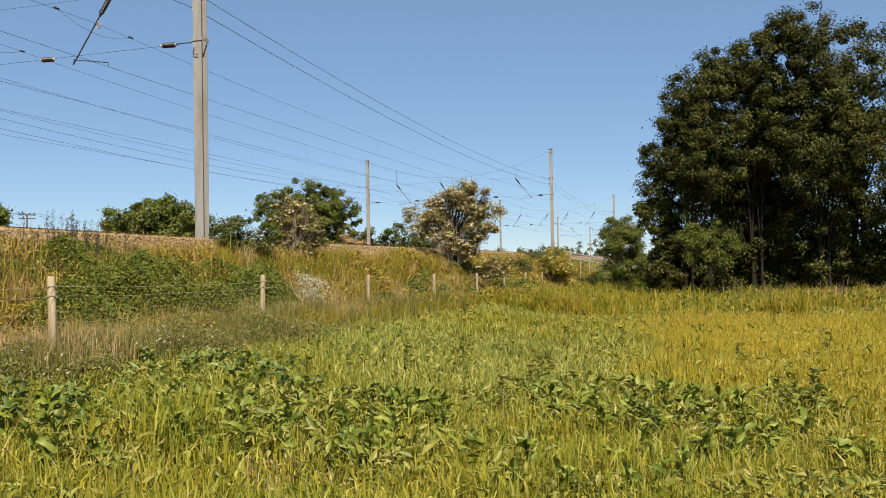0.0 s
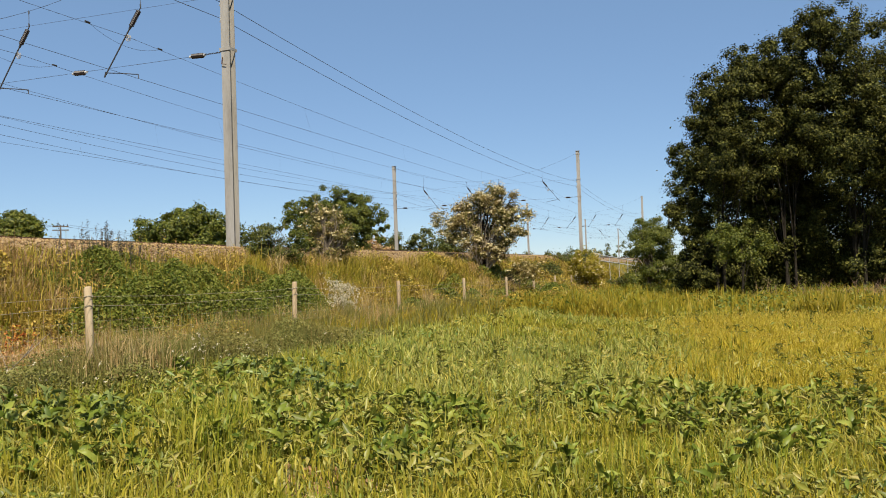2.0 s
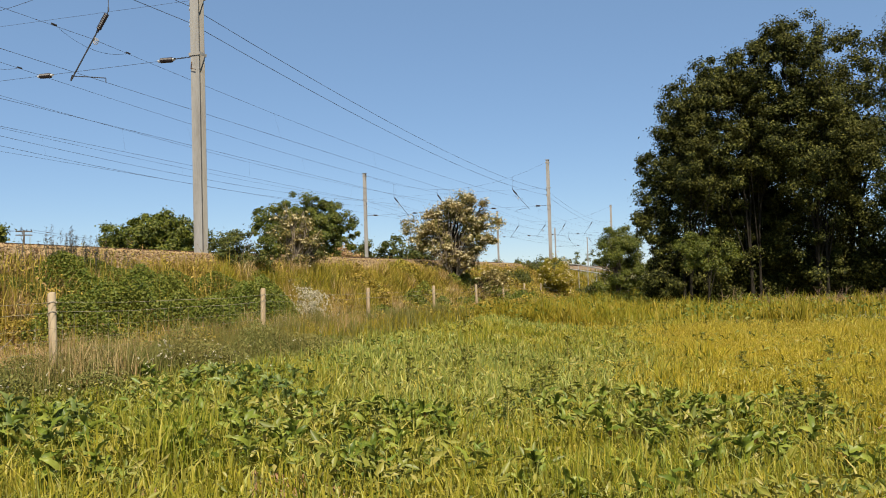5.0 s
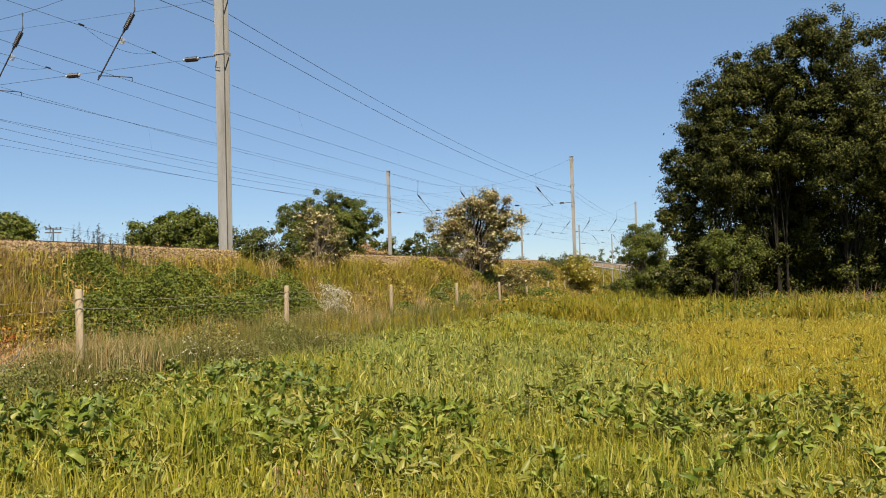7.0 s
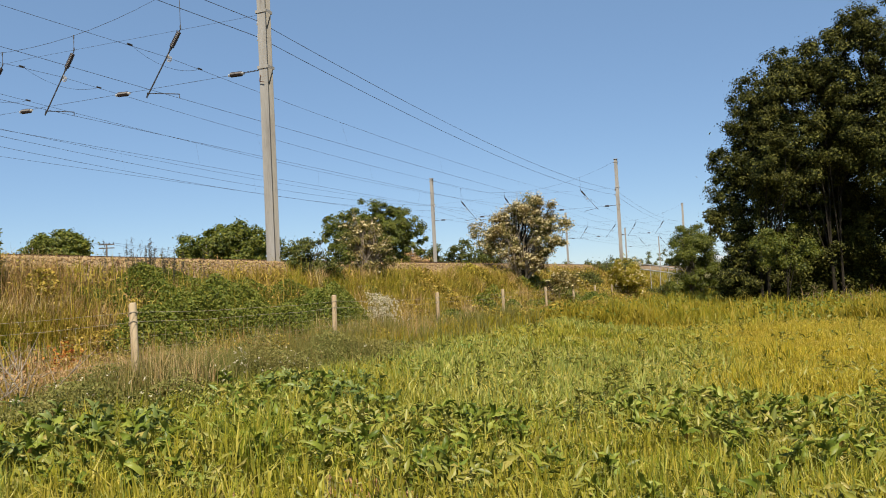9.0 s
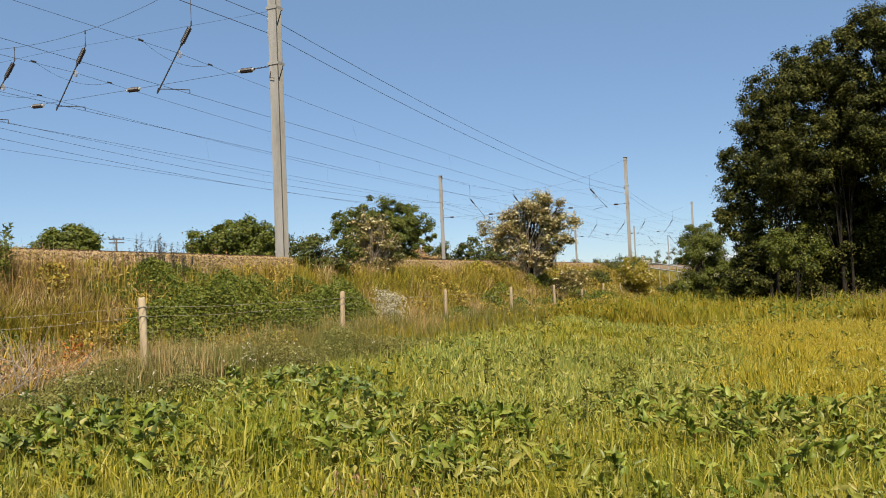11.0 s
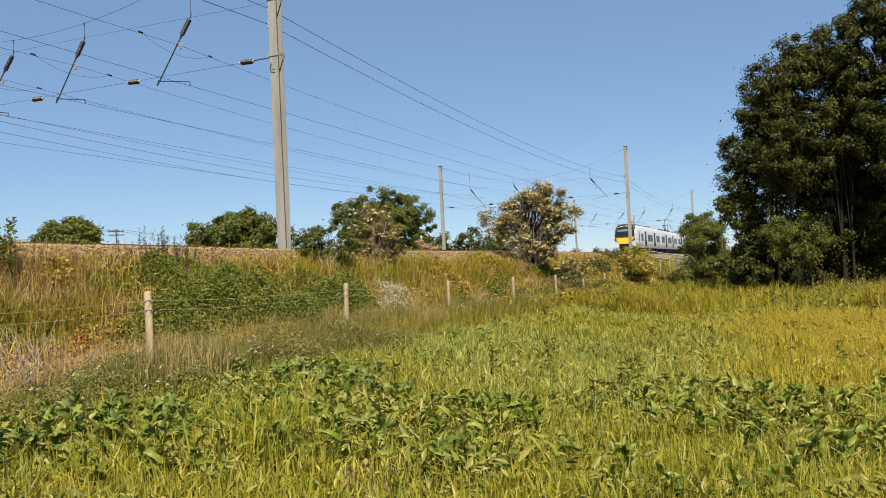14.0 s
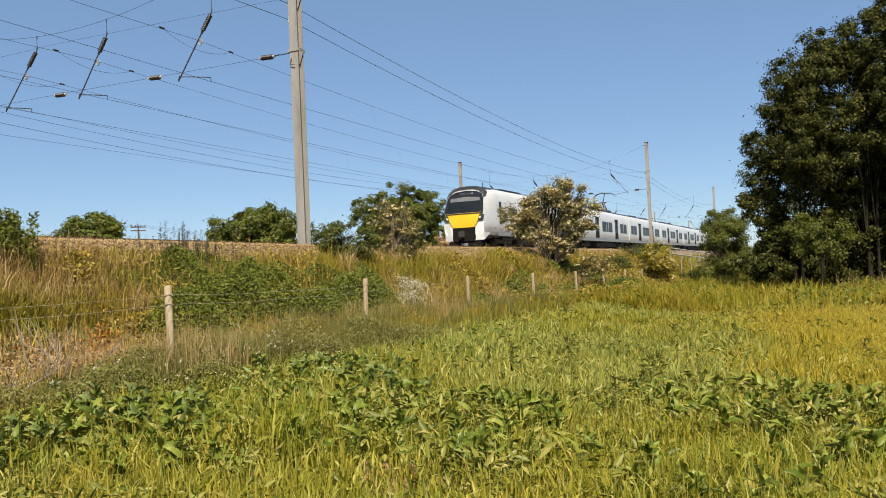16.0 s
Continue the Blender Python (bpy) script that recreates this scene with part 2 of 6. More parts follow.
M_GRASS = foliage("green grass", [(0.075, 0.106, 0.007), (0.153, 0.177, 0.010), (0.237, 0.233, 0.017), (0.300, 0.270, 0.032), (0.354, 0.305, 0.055)],
                  [(0.254, 0.205, 0.014), (0.340, 0.264, 0.025), (0.400, 0.311, 0.056)], 0.55, 0.26, 0.5, 0.5)
M_OAT = foliage("blue-green young oats", [(0.113, 0.151, 0.023), (0.201, 0.225, 0.040), (0.296, 0.299, 0.063), (0.385, 0.337, 0.090)], trans=0.22, rough=0.5)
M_HAY = foliage("yellow meadow grass", [(0.290, 0.224, 0.013), (0.405, 0.310, 0.018), (0.469, 0.355, 0.030), (0.466, 0.375, 0.065)],
                [(0.246, 0.238, 0.020), (0.339, 0.297, 0.030)], 0.30, 0.35, 0.5, 0.55)
M_HAYHEAD = foliage("pale gold seed heads", [(0.327, 0.228, 0.023), (0.426, 0.312, 0.038), (0.502, 0.380, 0.076)], trans=0.3, rough=0.6)
M_TALL = foliage("tall green grass", [(0.151, 0.150, 0.010), (0.248, 0.222, 0.015), (0.353, 0.261, 0.027)],
                 [(0.342, 0.230, 0.023), (0.452, 0.276, 0.042)], 0.22, 0.38, 0.5, 0.30)
M_HERB = foliage("broad meadow herbs", [(0.091, 0.107, 0.014), (0.154, 0.166, 0.022), (0.230, 0.217, 0.037), (0.279, 0.234, 0.059)], trans=0.22, rough=0.45)
M_BLUEHERB = foliage("blue-green herbs", [(0.077, 0.120, 0.018), (0.135, 0.184, 0.027), (0.202, 0.239, 0.040)], trans=0.3, rough=0.4)
M_BANKGREEN = foliage("bank grass", [(0.089, 0.089, 0.009), (0.188, 0.171, 0.016), (0.320, 0.262, 0.028), (0.465, 0.351, 0.055)],
                      [(0.399, 0.234, 0.050), (0.266, 0.144, 0.032), (0.552, 0.342, 0.094)], 0.8, 0.35, 0.55, 0.38)
M_TAN = foliage("dry bleached grass", [(0.309, 0.201, 0.075), (0.436, 0.315, 0.133), (0.527, 0.411, 0.208)],
                [(0.309, 0.175, 0.067), (0.382, 0.228, 0.090)], 0.9, 0.3, 0.7, 0.5)
M_STALK = foliage("brown dead stalks", [(0.161, 0.090, 0.030), (0.266, 0.156, 0.057), (0.399, 0.256, 0.105)], trans=0.2, rough=0.8)
M_BRAMBLE = foliage("bramble leaves", [(0.045, 0.075, 0.009), (0.090, 0.118, 0.014), (0.140, 0.160, 0.021), (0.200, 0.190, 0.036)],
                    [(0.120, 0.135, 0.018), (0.185, 0.178, 0.028)], 1.1, 0.3, 0.5, 0.5, gloss=0.2)
M_WEED = foliage("grey green weeds", [(0.088, 0.095, 0.017), (0.153, 0.153, 0.032), (0.231, 0.211, 0.059)],
                 [(0.170, 0.129, 0.034), (0.252, 0.194, 0.056)], 1.2, 0.3, 0.6, 0.5)
M_DOCK = foliage("dock leaves", [(0.060, 0.090, 0.009), (0.110, 0.142, 0.015), (0.175, 0.202, 0.026), (0.250, 0.268, 0.052)], trans=0.22, rough=0.45, by_object=True, gloss=0.22)
M_DOCKBLUE = foliage("blue-green dock leaves", [(0.065, 0.098, 0.022), (0.115, 0.150, 0.036), (0.185, 0.215, 0.062)], trans=0.22, rough=0.45, by_object=True, gloss=0.22)
M_DOCKOLD = foliage("reddening dock leaves", [(0.284, 0.167, 0.039), (0.363, 0.258, 0.058)], trans=0.3, rough=0.5)
# near-black leaf tones hold the crowns' shade, the palest stand for sunlit leaves
M_TREE = foliage("willow leaves with crown shade", [(0.007, 0.010, 0.002), (0.017, 0.022, 0.003), (0.047, 0.053, 0.008), (0.163, 0.156, 0.035)],
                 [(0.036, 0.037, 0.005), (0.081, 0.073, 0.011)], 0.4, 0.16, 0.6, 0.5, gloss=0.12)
M_FARTREE = foliage("distant ash leaves", [(0.042, 0.062, 0.006), (0.088, 0.105, 0.011), (0.158, 0.156, 0.018)], trans=0.3, rough=0.5)
M_ELDER = foliage("elder leaves", [(0.059, 0.068, 0.012), (0.119, 0.115, 0.022), (0.200, 0.166, 0.043), (0.281, 0.217, 0.076)],
                  [(0.196, 0.115, 0.031), (0.271, 0.170, 0.058)], 1.0, 0.3, 0.5, 0.45)
M_HAWTHORN = foliage("hawthorn leaves", [(0.034, 0.047, 0.007), (0.072, 0.085, 0.012), (0.137, 0.133, 0.023)], trans=0.3, rough=0.45)
M_CREAM = foliage("cream elder blossom", [(0.426, 0.334, 0.144), (0.532, 0.448, 0.236), (0.608, 0.547, 0.350)], trans=0.3, rough=0.7)
M_PETAL = foliage("white petals", [(0.391, 0.341, 0.228), (0.526, 0.475, 0.337)], trans=0.3, rough=0.7)
M_LITTER = foliage("dead leaf litter", [(0.205, 0.099, 0.039), (0.316, 0.182, 0.084), (0.411, 0.281, 0.155), (0.363, 0.258, 0.065)], trans=0.1, rough=0.85)
M_CLOD = foliage("reddish earth clods", [(0.126, 0.068, 0.033), (0.214, 0.122, 0.058), (0.284, 0.182, 0.097)], trans=0.0, rough=0.95, gloss=0.1)
M_ORANGE = foliage("rust red dock seed", [(0.252, 0.064, 0.011), (0.341, 0.122, 0.017), (0.371, 0.192, 0.028)], trans=0.15, rough=0.7)
M_SEEDHEAD = foliage("purple seed heads", [(0.046, 0.048, 0.025), (0.070, 0.065, 0.040), (0.093, 0.070, 0.060)], trans=0.25, rough=0.7)


# ---- ground, track bed ----
def ground():
    near_s = np.concatenate([[-2500, -1200, -600, -300, -160, -90, -55, -38], np.arange(-28, 7.5, 0.9), np.arange(7.5, 13, 0.3), np.arange(13.2, 30, 4), np.arange(31, 40, 1.0), [45, 60, 90, 160, 300, 600, 1200, 2500]])
    near_q = np.concatenate([[-2500, -1000, -400, -150, -60, -25], np.arange(-10, 70, 0.9), np.arange(70, 130, 4), [145, 170, 200, 260, 340, 500, 800, 1500, 3000, 4200]])
    S, Q = np.meshgrid(near_s, near_q)
    Z = ground_z(S, Q)
    co = np.stack([-CS * S + SN * Q, SN * S + CS * Q, Z], -1).reshape(-1, 3)
    ns, nq = len(near_s), len(near_q)
    i = (np.arange(nq - 1)[:, None] * ns + np.arange(ns - 1)[None, :]).ravel()
    loops = np.stack([i, i + ns, i + ns + 1, i + 1], 1).ravel()
    me = arrays_mesh("ground", co, loops, np.full(len(i), 4), M_SOIL)
    me.polygons.foreach_set("use_smooth", [True] * len(me.polygons))
    tagged(new("ground", me), "rough meadow soil rising to a railway bank", "ground", kind="structure")


def sweep(name, profile, qs, mat):
    """A bar that follows the line: profile of (s, height over the rail)."""
    bm = bmesh.new()
    rows = [[bm.verts.new(Vector((-s, q, float(rail_z(q)) + dz))) for s, dz in profile] for q in qs]
    k = len(profile)
    for a, b in zip(rows, rows[1:]):
        for i in range(k):
            bm.faces.new((a[i], a[(i + 1) % k], b[(i + 1) % k], b[i]))
    bm.faces.new(rows[0][::-1])
    bm.faces.new(rows[-1])
    bmesh.ops.recalc_face_normals(bm, faces=bm.faces)
    return bm


def track_bed():
    qs = [-300, -60, 0, 20, 40, 80, 160, 320, 640, 915]
    prof = [(11.7, -0.75), (12.35, -0.30), (12.9, -0.24), (31.6, -0.24), (32.1, -0.32), (32.9, -0.85), (32.9, -1.3), (11.7, -1.3)]
    ob = new("track_bed", mesh_of("track_bed", sweep("bed", prof, qs, M_BALLAST), M_BALLAST))
    ob.matrix_basis = RAIL
    tagged(ob, "ballast bed of pale brown crushed stone", "track bed", kind="structure")
    rng = np.random.default_rng(5)
    n = 26000
    q = 3 + 62 * rng.uniform(0, 1, n) ** 1.35
    s = rng.uniform(11.85, 13.0, n)
    z = np.interp(s, [11.7, 12.35, 12.9, 13.2], [-0.75, -0.30, -0.24, -0.24]) + rail_z(q)
    r = rng.uniform(0.018, 0.042, n)
    P = np.stack([-CS * s + SN * q, SN * s + CS * q, z + r * 0.35], 1)
    octa = np.array([(1, 0, 0), (-1, 0, 0), (0, 1, 0), (0, -1, 0), (0, 0, 1), (0, 0, -1)], float)
    jit = rng.uniform(0.6, 1.25, (n, 6, 3))
    co = (P[:, None, :] + octa[None] * jit * r[:, None, None]).reshape(-1, 3)
    tri = np.array([0, 2, 4, 2, 1, 4, 1, 3, 4, 3, 0, 4, 2, 0, 5, 1, 2, 5, 3, 1, 5, 0, 3, 5])
    loops = (np.arange(n)[:, None] * 6 + tri).ravel()
    st = new("ballast_stones", arrays_mesh("ballast_stones", co, loops, np.full(n * 8, 3), M_STONE))
    tagged(st, "loose pale brown stones on the ballast shoulder", "ballast", kind="stuff")


def railway_tracks():
    qs = [-300, -60, 0, 20, 40, 80, 160, 320, 640, 915]
    first = None
    for s in TRACKS:
        if first is None:
            track = new("railway_track")
            for side in (-0.7525, 0.7525):
                prof = [(side - 0.036, 0), (side - 0.036, -0.04), (side - 0.009, -0.055), (side - 0.009, -0.14), (side - 0.07, -0.155), (side + 0.07, -0.155), (side + 0.009, -0.14), (side + 0.009, -0.055), (side + 0.036, -0.04), (side + 0.036, 0)]
                part("rail", sweep("rail", prof, qs, M_RUST), M_RUST, track)
            bm = bmesh.new()
            for k in range(230):
                q = -20 + 0.65 * k
                z = float(rail_z(q))
                vs = [bm.verts.new((x, q + y, z + dz)) for x, y, dz in ((-1.25, -.13, -.235), (1.25, -.13, -.235), (1.25, .13, -.235), (-1.25, .13, -.235), (-1.22, -.1, -.16), (1.22, -.1, -.16), (1.22, .1, -.16), (-1.22, .1, -.16))]
                for f in ((4, 5, 6, 7), (0, 1, 5, 4), (1, 2, 6, 5), (2, 3, 7, 6), (3, 0, 4, 7)):
                    bm.faces.new([vs[i] for i in f])
            tagged(part("sleepers", bm, M_CONCRETE, track, "concrete sleepers"), kind="stuff")
            tagged(track, "straight railway track with rusty rails on concrete sleepers", "railway track", "four parallel tracks")
            first = track
            track.matrix_basis = RAIL @ pose(-s, 0, 0)
        else:
            copy_thing(first, RAIL @ pose(-s, 0, 0))


ground()
track_bed()
railway_tracks()


# ---- overhead line ----
def catenary_mast():
    mast = new("catenary_mast")
    bm = bmesh.new()
    for y in (-0.13, 0.13):
        box(bm, -0.13, 0.13, y - 0.012, y + 0.012, -0.9, 9.3, 0.003)
    box(bm, -0.009, 0.009, -0.118, 0.118, -0.9, 9.3)
    part("column", bm, M_STEEL, mast)
    part("base_block", box(bmesh.new(), -0.38, 0.38, -0.38, 0.38, -1.3, -0.42, 0.03), M_CONCRETE, mast, "concrete foundation block")
    for z in (5.22, 6.8, 9.05):
        bm = bmesh.new()
        box(bm, -0.160, 0.160, -0.163, -0.148, z - 0.04, z + 0.04)
        box(bm, -0.160, 0.160, 0.148, 0.163, z - 0.04, z + 0.04)
        box(bm, -0.175, -0.160, -0.163, 0.163, z - 0.04, z + 0.04)
        box(bm, 0.160, 0.175, -0.163, 0.163, z - 0.04, z + 0.04)
        part("clamp_band", bm, M_STEEL, mast)
    bm = bmesh.new()
    tube(bm, [(-0.07, -0.172, 5.0), (-0.10, -0.19, 4.82), (0.05, -0.19, 4.78)], 0.012)
    part("hook", bm, M_RUST, mast)
    part("cap", box(bmesh.new(), -0.19, 0.19, -0.19, 0.19, 9.3, 9.33, 0.006), M_STEEL, mast)
    return tagged(mast, "tall galvanised steel catenary mast on the bank", "mast", "catenary masts")


def overhead_masts():
    first = None
    for k in range(-1, 9):
        q = Q1 + SPAN * k
        for s in (S_NEAR, S_FAR):
            m = RAIL @ pose(-s, q, float(rail_z(q)) + 0.02)
            if first is None:
                first = catenary_mast()
                first.matrix_basis = m
            else:
                copy_thing(first, m)


def ribs(bm, p0, p1, r, n=7):
    """A ribbed insulator between two points."""
    p0, p1 = Vector(p0), Vector(p1)
    pts, rad = [], []
    for i in range(2 * n + 1):
        pts.append(p0.lerp(p1, i / (2 * n)))
        rad.append(r if i % 2 else r * 0.78)
    return tube(bm, pts, rad, 8)


ARM_TOP = (16.13, 20.28, 23.38, 27.75)


def headspan(side=1):
    """The wires, insulators and arms that one pair of masts carries; heights over the rail, x = -s."""
    hs = new("headspan")
    mid, half = (S_NEAR + S_FAR) / 2, (S_FAR - S_NEAR) / 2

    def sag(s):
        return 7.24 + 1.95 * ((s - mid) / half) ** 2
    bm = bmesh.new()
    tube(bm, [(-s, 0, sag(s)) for s in np.linspace(S_NEAR + 0.19, S_FAR - 0.19, 21)], 0.0062, 5)
    part("head_wire", bm, M_WIRE, hs)
    for z, name in ((6.78, "upper_cross_wire"), (5.20, "lower_cross_wire")):
        bm = bmesh.new()
        tube(bm, [(-S_NEAR - 0.19, 0, z), (-mid, 0, z + 0.04 + 0.08 * (z > 6)), (-S_FAR + 0.19, 0, z)], 0.0042 if z > 6 else 0.0058, 5)
        part(name, bm, M_WIRE, hs)
    for s in (14.22, 18.37, 22.38, 26.1, 30.1):
        ins = part("insulator", ribs(bmesh.new(), (-s + 0.19, 0, 5.20), (-s - 0.19, 0, 5.215), 0.078, 9), M_INS, hs, "dark brown ribbed insulator")
        for e in (-0.23, 0.23):
            part("end_cap", tube(bmesh.new(), [(-s + e - 0.035, 0, 5.207), (-s + e + 0.035, 0, 5.207)], 0.04, 8), M_RAILING, ins, "pale metal end cap")
    # turnbuckles between the masts and the outer insulators
    for e, w in ((S_NEAR, 1), (S_FAR, -1)):
        bm = bmesh.new()
        for i in range(5):
            u0 = e + w * (0.19 + 0.12 * i)
            tube(bm, [(-u0, 0, 5.205), (-u0 - w * 0.035, 0, 5.225), (-u0 - w * 0.075, 0, 5.225), (-u0 - w * 0.11, 0, 5.205)], 0.013, 5)
        part("turnbuckle", bm, M_WIRE, hs)
    for top, tip in zip(ARM_TOP, LINES):
        top = top + (0.0 if side > 0 else 0.40)
        bm = bmesh.new()
        tube(bm, [(-top, 0, sag(top)), (-top, 0, 6.84)], 0.010, 5)
        for z in (sag(top) - 0.03, 6.90):
            tube(bm, [(-top, 0, z - 0.05), (-top, 0, z + 0.05)], 0.022, 6)
        part("hanger", bm, M_WIRE, hs)
        a, b = Vector((-top, 0, 6.84)), Vector((-tip - 1.22 * side, 0, 4.97))
        part("insulator", ribs(bmesh.new(), a.lerp(b, 0.04), a.lerp(b, 0.26), 0.075, 9), M_INS, hs, "dark brown ribbed insulator")
        bm = bmesh.new()
        tube(bm, [a, a.lerp(b, 0.04)], 0.016, 5)
        tube(bm, [a.lerp(b, 0.26), b, b + Vector((0.06 * side, 0, 0.16))], 0.021, 6)
        tube(bm, [a.lerp(b, 0.26), a.lerp(b, 0.30)], 0.036, 6)
        arm = part("drop_arm", bm, M_WIRE, hs)
        c = a.lerp(b, 0.43) + Vector((0.13 * side, 0, -0.02))
        bm = bmesh.new()
        for r in (0.085, 0.045):
            tube(bm, [c + Vector((r * math.cos(i), 0, r * math.sin(i))) for i in np.linspace(0, math.tau, 13)], 0.012, 5, False)
        tube(bm, [a.lerp(b, 0.36), c], 0.012, 5)
        part("pulley_ring", bm, M_STEEL, arm)
        # slack jumper clamped to the carrier wire on both sides of the arm
        bm = bmesh.new()
        k = a.lerp(b, 0.40)
        tube(bm, [k + Vector((0.02, -1.5 + 3.0 * u, 0.0 - 0.30 * 4 * u * (1 - u) - 0.02)) for u in np.linspace(0, 1, 11)], 0.005, 4)
        for y in (-1.5, 1.5):
            tube(bm, [k + Vector((0, y - 0.09, -0.012)), k + Vector((0, y + 0.09, -0.012))], 0.026, 6)
        part("jumper", bm, M_WIRE, arm)
        bm = bmesh.new()
        tube(bm, [b + Vector((0.03 * side, 0, 0.08)), b + Vector((0.12 * side, 0, 0.12)), b + Vector((0.55 * side, 0, 0.06)), Vector((-tip, 0, 4.92)), Vector((-tip, 0, 4.80))], 0.015, 5)
        part("registration_arm", bm, M_WIRE, arm)
    return tagged(hs, "headspan of wires with insulators and registration arms", "overhead line", "headspans")


def span_points(s0, z0, z1, dip, q0, n=17, s1=None):
    out = []
    s1 = s0 if s1 is None else s1
    for i in range(n):
        u = i / (n - 1)
        out.append((-s0 - (s1 - s0) * u, q0 + SPAN * u, z0 + (z1 - z0) * u - dip * 4 * u * (1 - u)))
    return out


def overhead_wires():
    ks = range(-1, 8)
    for i, (s, top) in enumerate(zip(LINES, ARM_TOP)):
        line = new("contact_line")
        line.matrix_basis = RAIL
        tagged(line, "sagging carrier wire with droppers over a thin contact wire", "overhead line", "lines over the tracks")
        low, high, low_pts, high_pts = bmesh.new(), bmesh.new(), [], []
        for k in ks:
            q0 = Q1 + SPAN * k
            za, zb = float(rail_z(q0)), float(rail_z(q0 + SPAN))
            low_pts += span_points(s, za + 4.80, zb + 4.80, 0.02, q0, 9)[:-1]
            side = 1 if k % 2 == 0 else -1
            hold = [top + 0.4 * (w < 0) + 0.40 * (s + 1.22 * w - top - 0.4 * (w < 0)) for w in (side, -side)]
            car = span_points(hold[0], za + 6.09, zb + 6.09, 0.50, q0, s1=hold[1])
            high_pts += car[:-1]
            for j in (3, 6, 10, 13):
                x, y, z = car[j]
                if k < 4:
                    part("dropper", tube(bmesh.new(), [(x, y, z), (-s, y, za + (zb - za) * j / 16 + 4.8)], 0.0022, 3), M_WIRE, line)
        tube(low, low_pts, 0.0060, 4)
        tube(high, high_pts, 0.0058, 4)
        part("contact_wire", low, M_WIRE, line)
        part("carrier_wire", high, M_WIRE, line)
    for s, z, r in ((S_NEAR + 0.22, 6.62, 0.0085), (S_NEAR + 0.22, 6.16, 0.0085), (S_FAR - 0.22, 6.62, 0.0085), (S_FAR - 0.22, 6.16, 0.0085)):
        bm, pts = bmesh.new(), []
        for k in ks:
            q0 = Q1 + SPAN * k
            za, zb = float(rail_z(q0)), float(rail_z(q0 + SPAN))
            pts += span_points(s, za + z, zb + z, 0.75, q0)[:-1]
        tube(bm, pts, r, 5)
        line = new("return_wire", mesh_of("return_wire", bm, M_WIRE))
        line.matrix_basis = RAIL
        tagged(line, "dark return wire slung from mast to mast", "overhead line", "return wires")
    cup = None
    for k in range(-1, 8):
        for s in (S_NEAR + 0.19, S_FAR - 0.19):
            for z in (6.62, 6.16):
                q = Q1 + SPAN * k
                m = RAIL @ pose(-s, q, float(rail_z(q)) + z)
                if cup is None:
                    cup = new("wire_insulator")
                    part("pot", ribs(bmesh.new(), (0, 0, -0.09), (0, 0, 0.09), 0.045, 3), M_CABINET, cup, "white pot insulator")
                    part("bracket", box(bmesh.new(), -0.06, 0.06, -0.02, 0.02, -0.11, -0.09), M_STEEL, cup)
                    cup.matrix_basis = m
                    tagged(cup, "small white pot insulator bolted to a mast", "insulator", "pot insulators")
                else:
                    copy_thing(cup, m)


def overhead():
    overhead_masts()
    made = {}
    for k in range(-1, 8):
        q = Q1 + SPAN * k
        m = RAIL @ pose(0, q, float(rail_z(q)))
        side = 1 if k % 2 == 0 else -1
        if side not in made:
            made[side] = headspan(side)
            made[side].matrix_basis = m
        else:
            copy_thing(made[side], m)
    overhead_wires()


overhead()


# ---- the train; its own space: nose at y = 0, cars behind it along +y, z over the rail ----
def outline(half, top, bottom, shoulder=0.55):
    """One half of a carriage's cross-section and its mirror, from the bottom right round over the roof."""
    right = [(half - 0.16, bottom), (half - 0.03, bottom + 0.22), (half, bottom + 0.75), (half, top - shoulder - 0.55),
             (half - 0.05, top - shoulder), (half - 0.20, top - 0.27), (half - 0.48, top - 0.10), (half - 0.85, top - 0.02)]
    return right + [(0, top)] + [(-x, z) for x, z in reversed(right)]


def loft(bm, sections):
    rings = [[bm.verts.new(p) for p in s] for s in sections]
    k = len(rings[0])
    for a, b in zip(rings, rings[1:]):
        for i in range(k):
            bm.faces.new((a[i], b[i], b[(i + 1) % k], a[(i + 1) % k]))
    bm.faces.new(rings[0])
    bm.faces.new(rings[-1][::-1])
    bmesh.ops.recalc_face_normals(bm, faces=bm.faces)
    return bm


def plate(bm, pts, depth):
    """A flat plate with thickness: corner points and the offset to its back."""
    d = Vector(depth)
    a = [bm.verts.new(Vector(p)) for p in pts]
    b = [bm.verts.new(Vector(p) + d) for p in pts]
    bm.faces.new(a)
    bm.faces.new(b[::-1])
    for i in range(len(a)):
        bm.faces.new((a[i], b[i], b[(i + 1) % len(a)], a[(i + 1) % len(a)]))
    bmesh.ops.recalc_face_normals(bm, faces=bm.faces)
    return bm


def nose_y(z):
    return 0.10 + 0.42 * max(0.0, z - 2.15)


def side_window(body, y0, y1, z0, z1, name, mat, out=1.402):
    for sgn in (-1, 1):
        bm = bmesh.new()
        box(bm, sgn * out - 0.012, sgn * out + 0.012, y0, y1, z0, z1, 0.008)
        part(name, bm, mat, body)


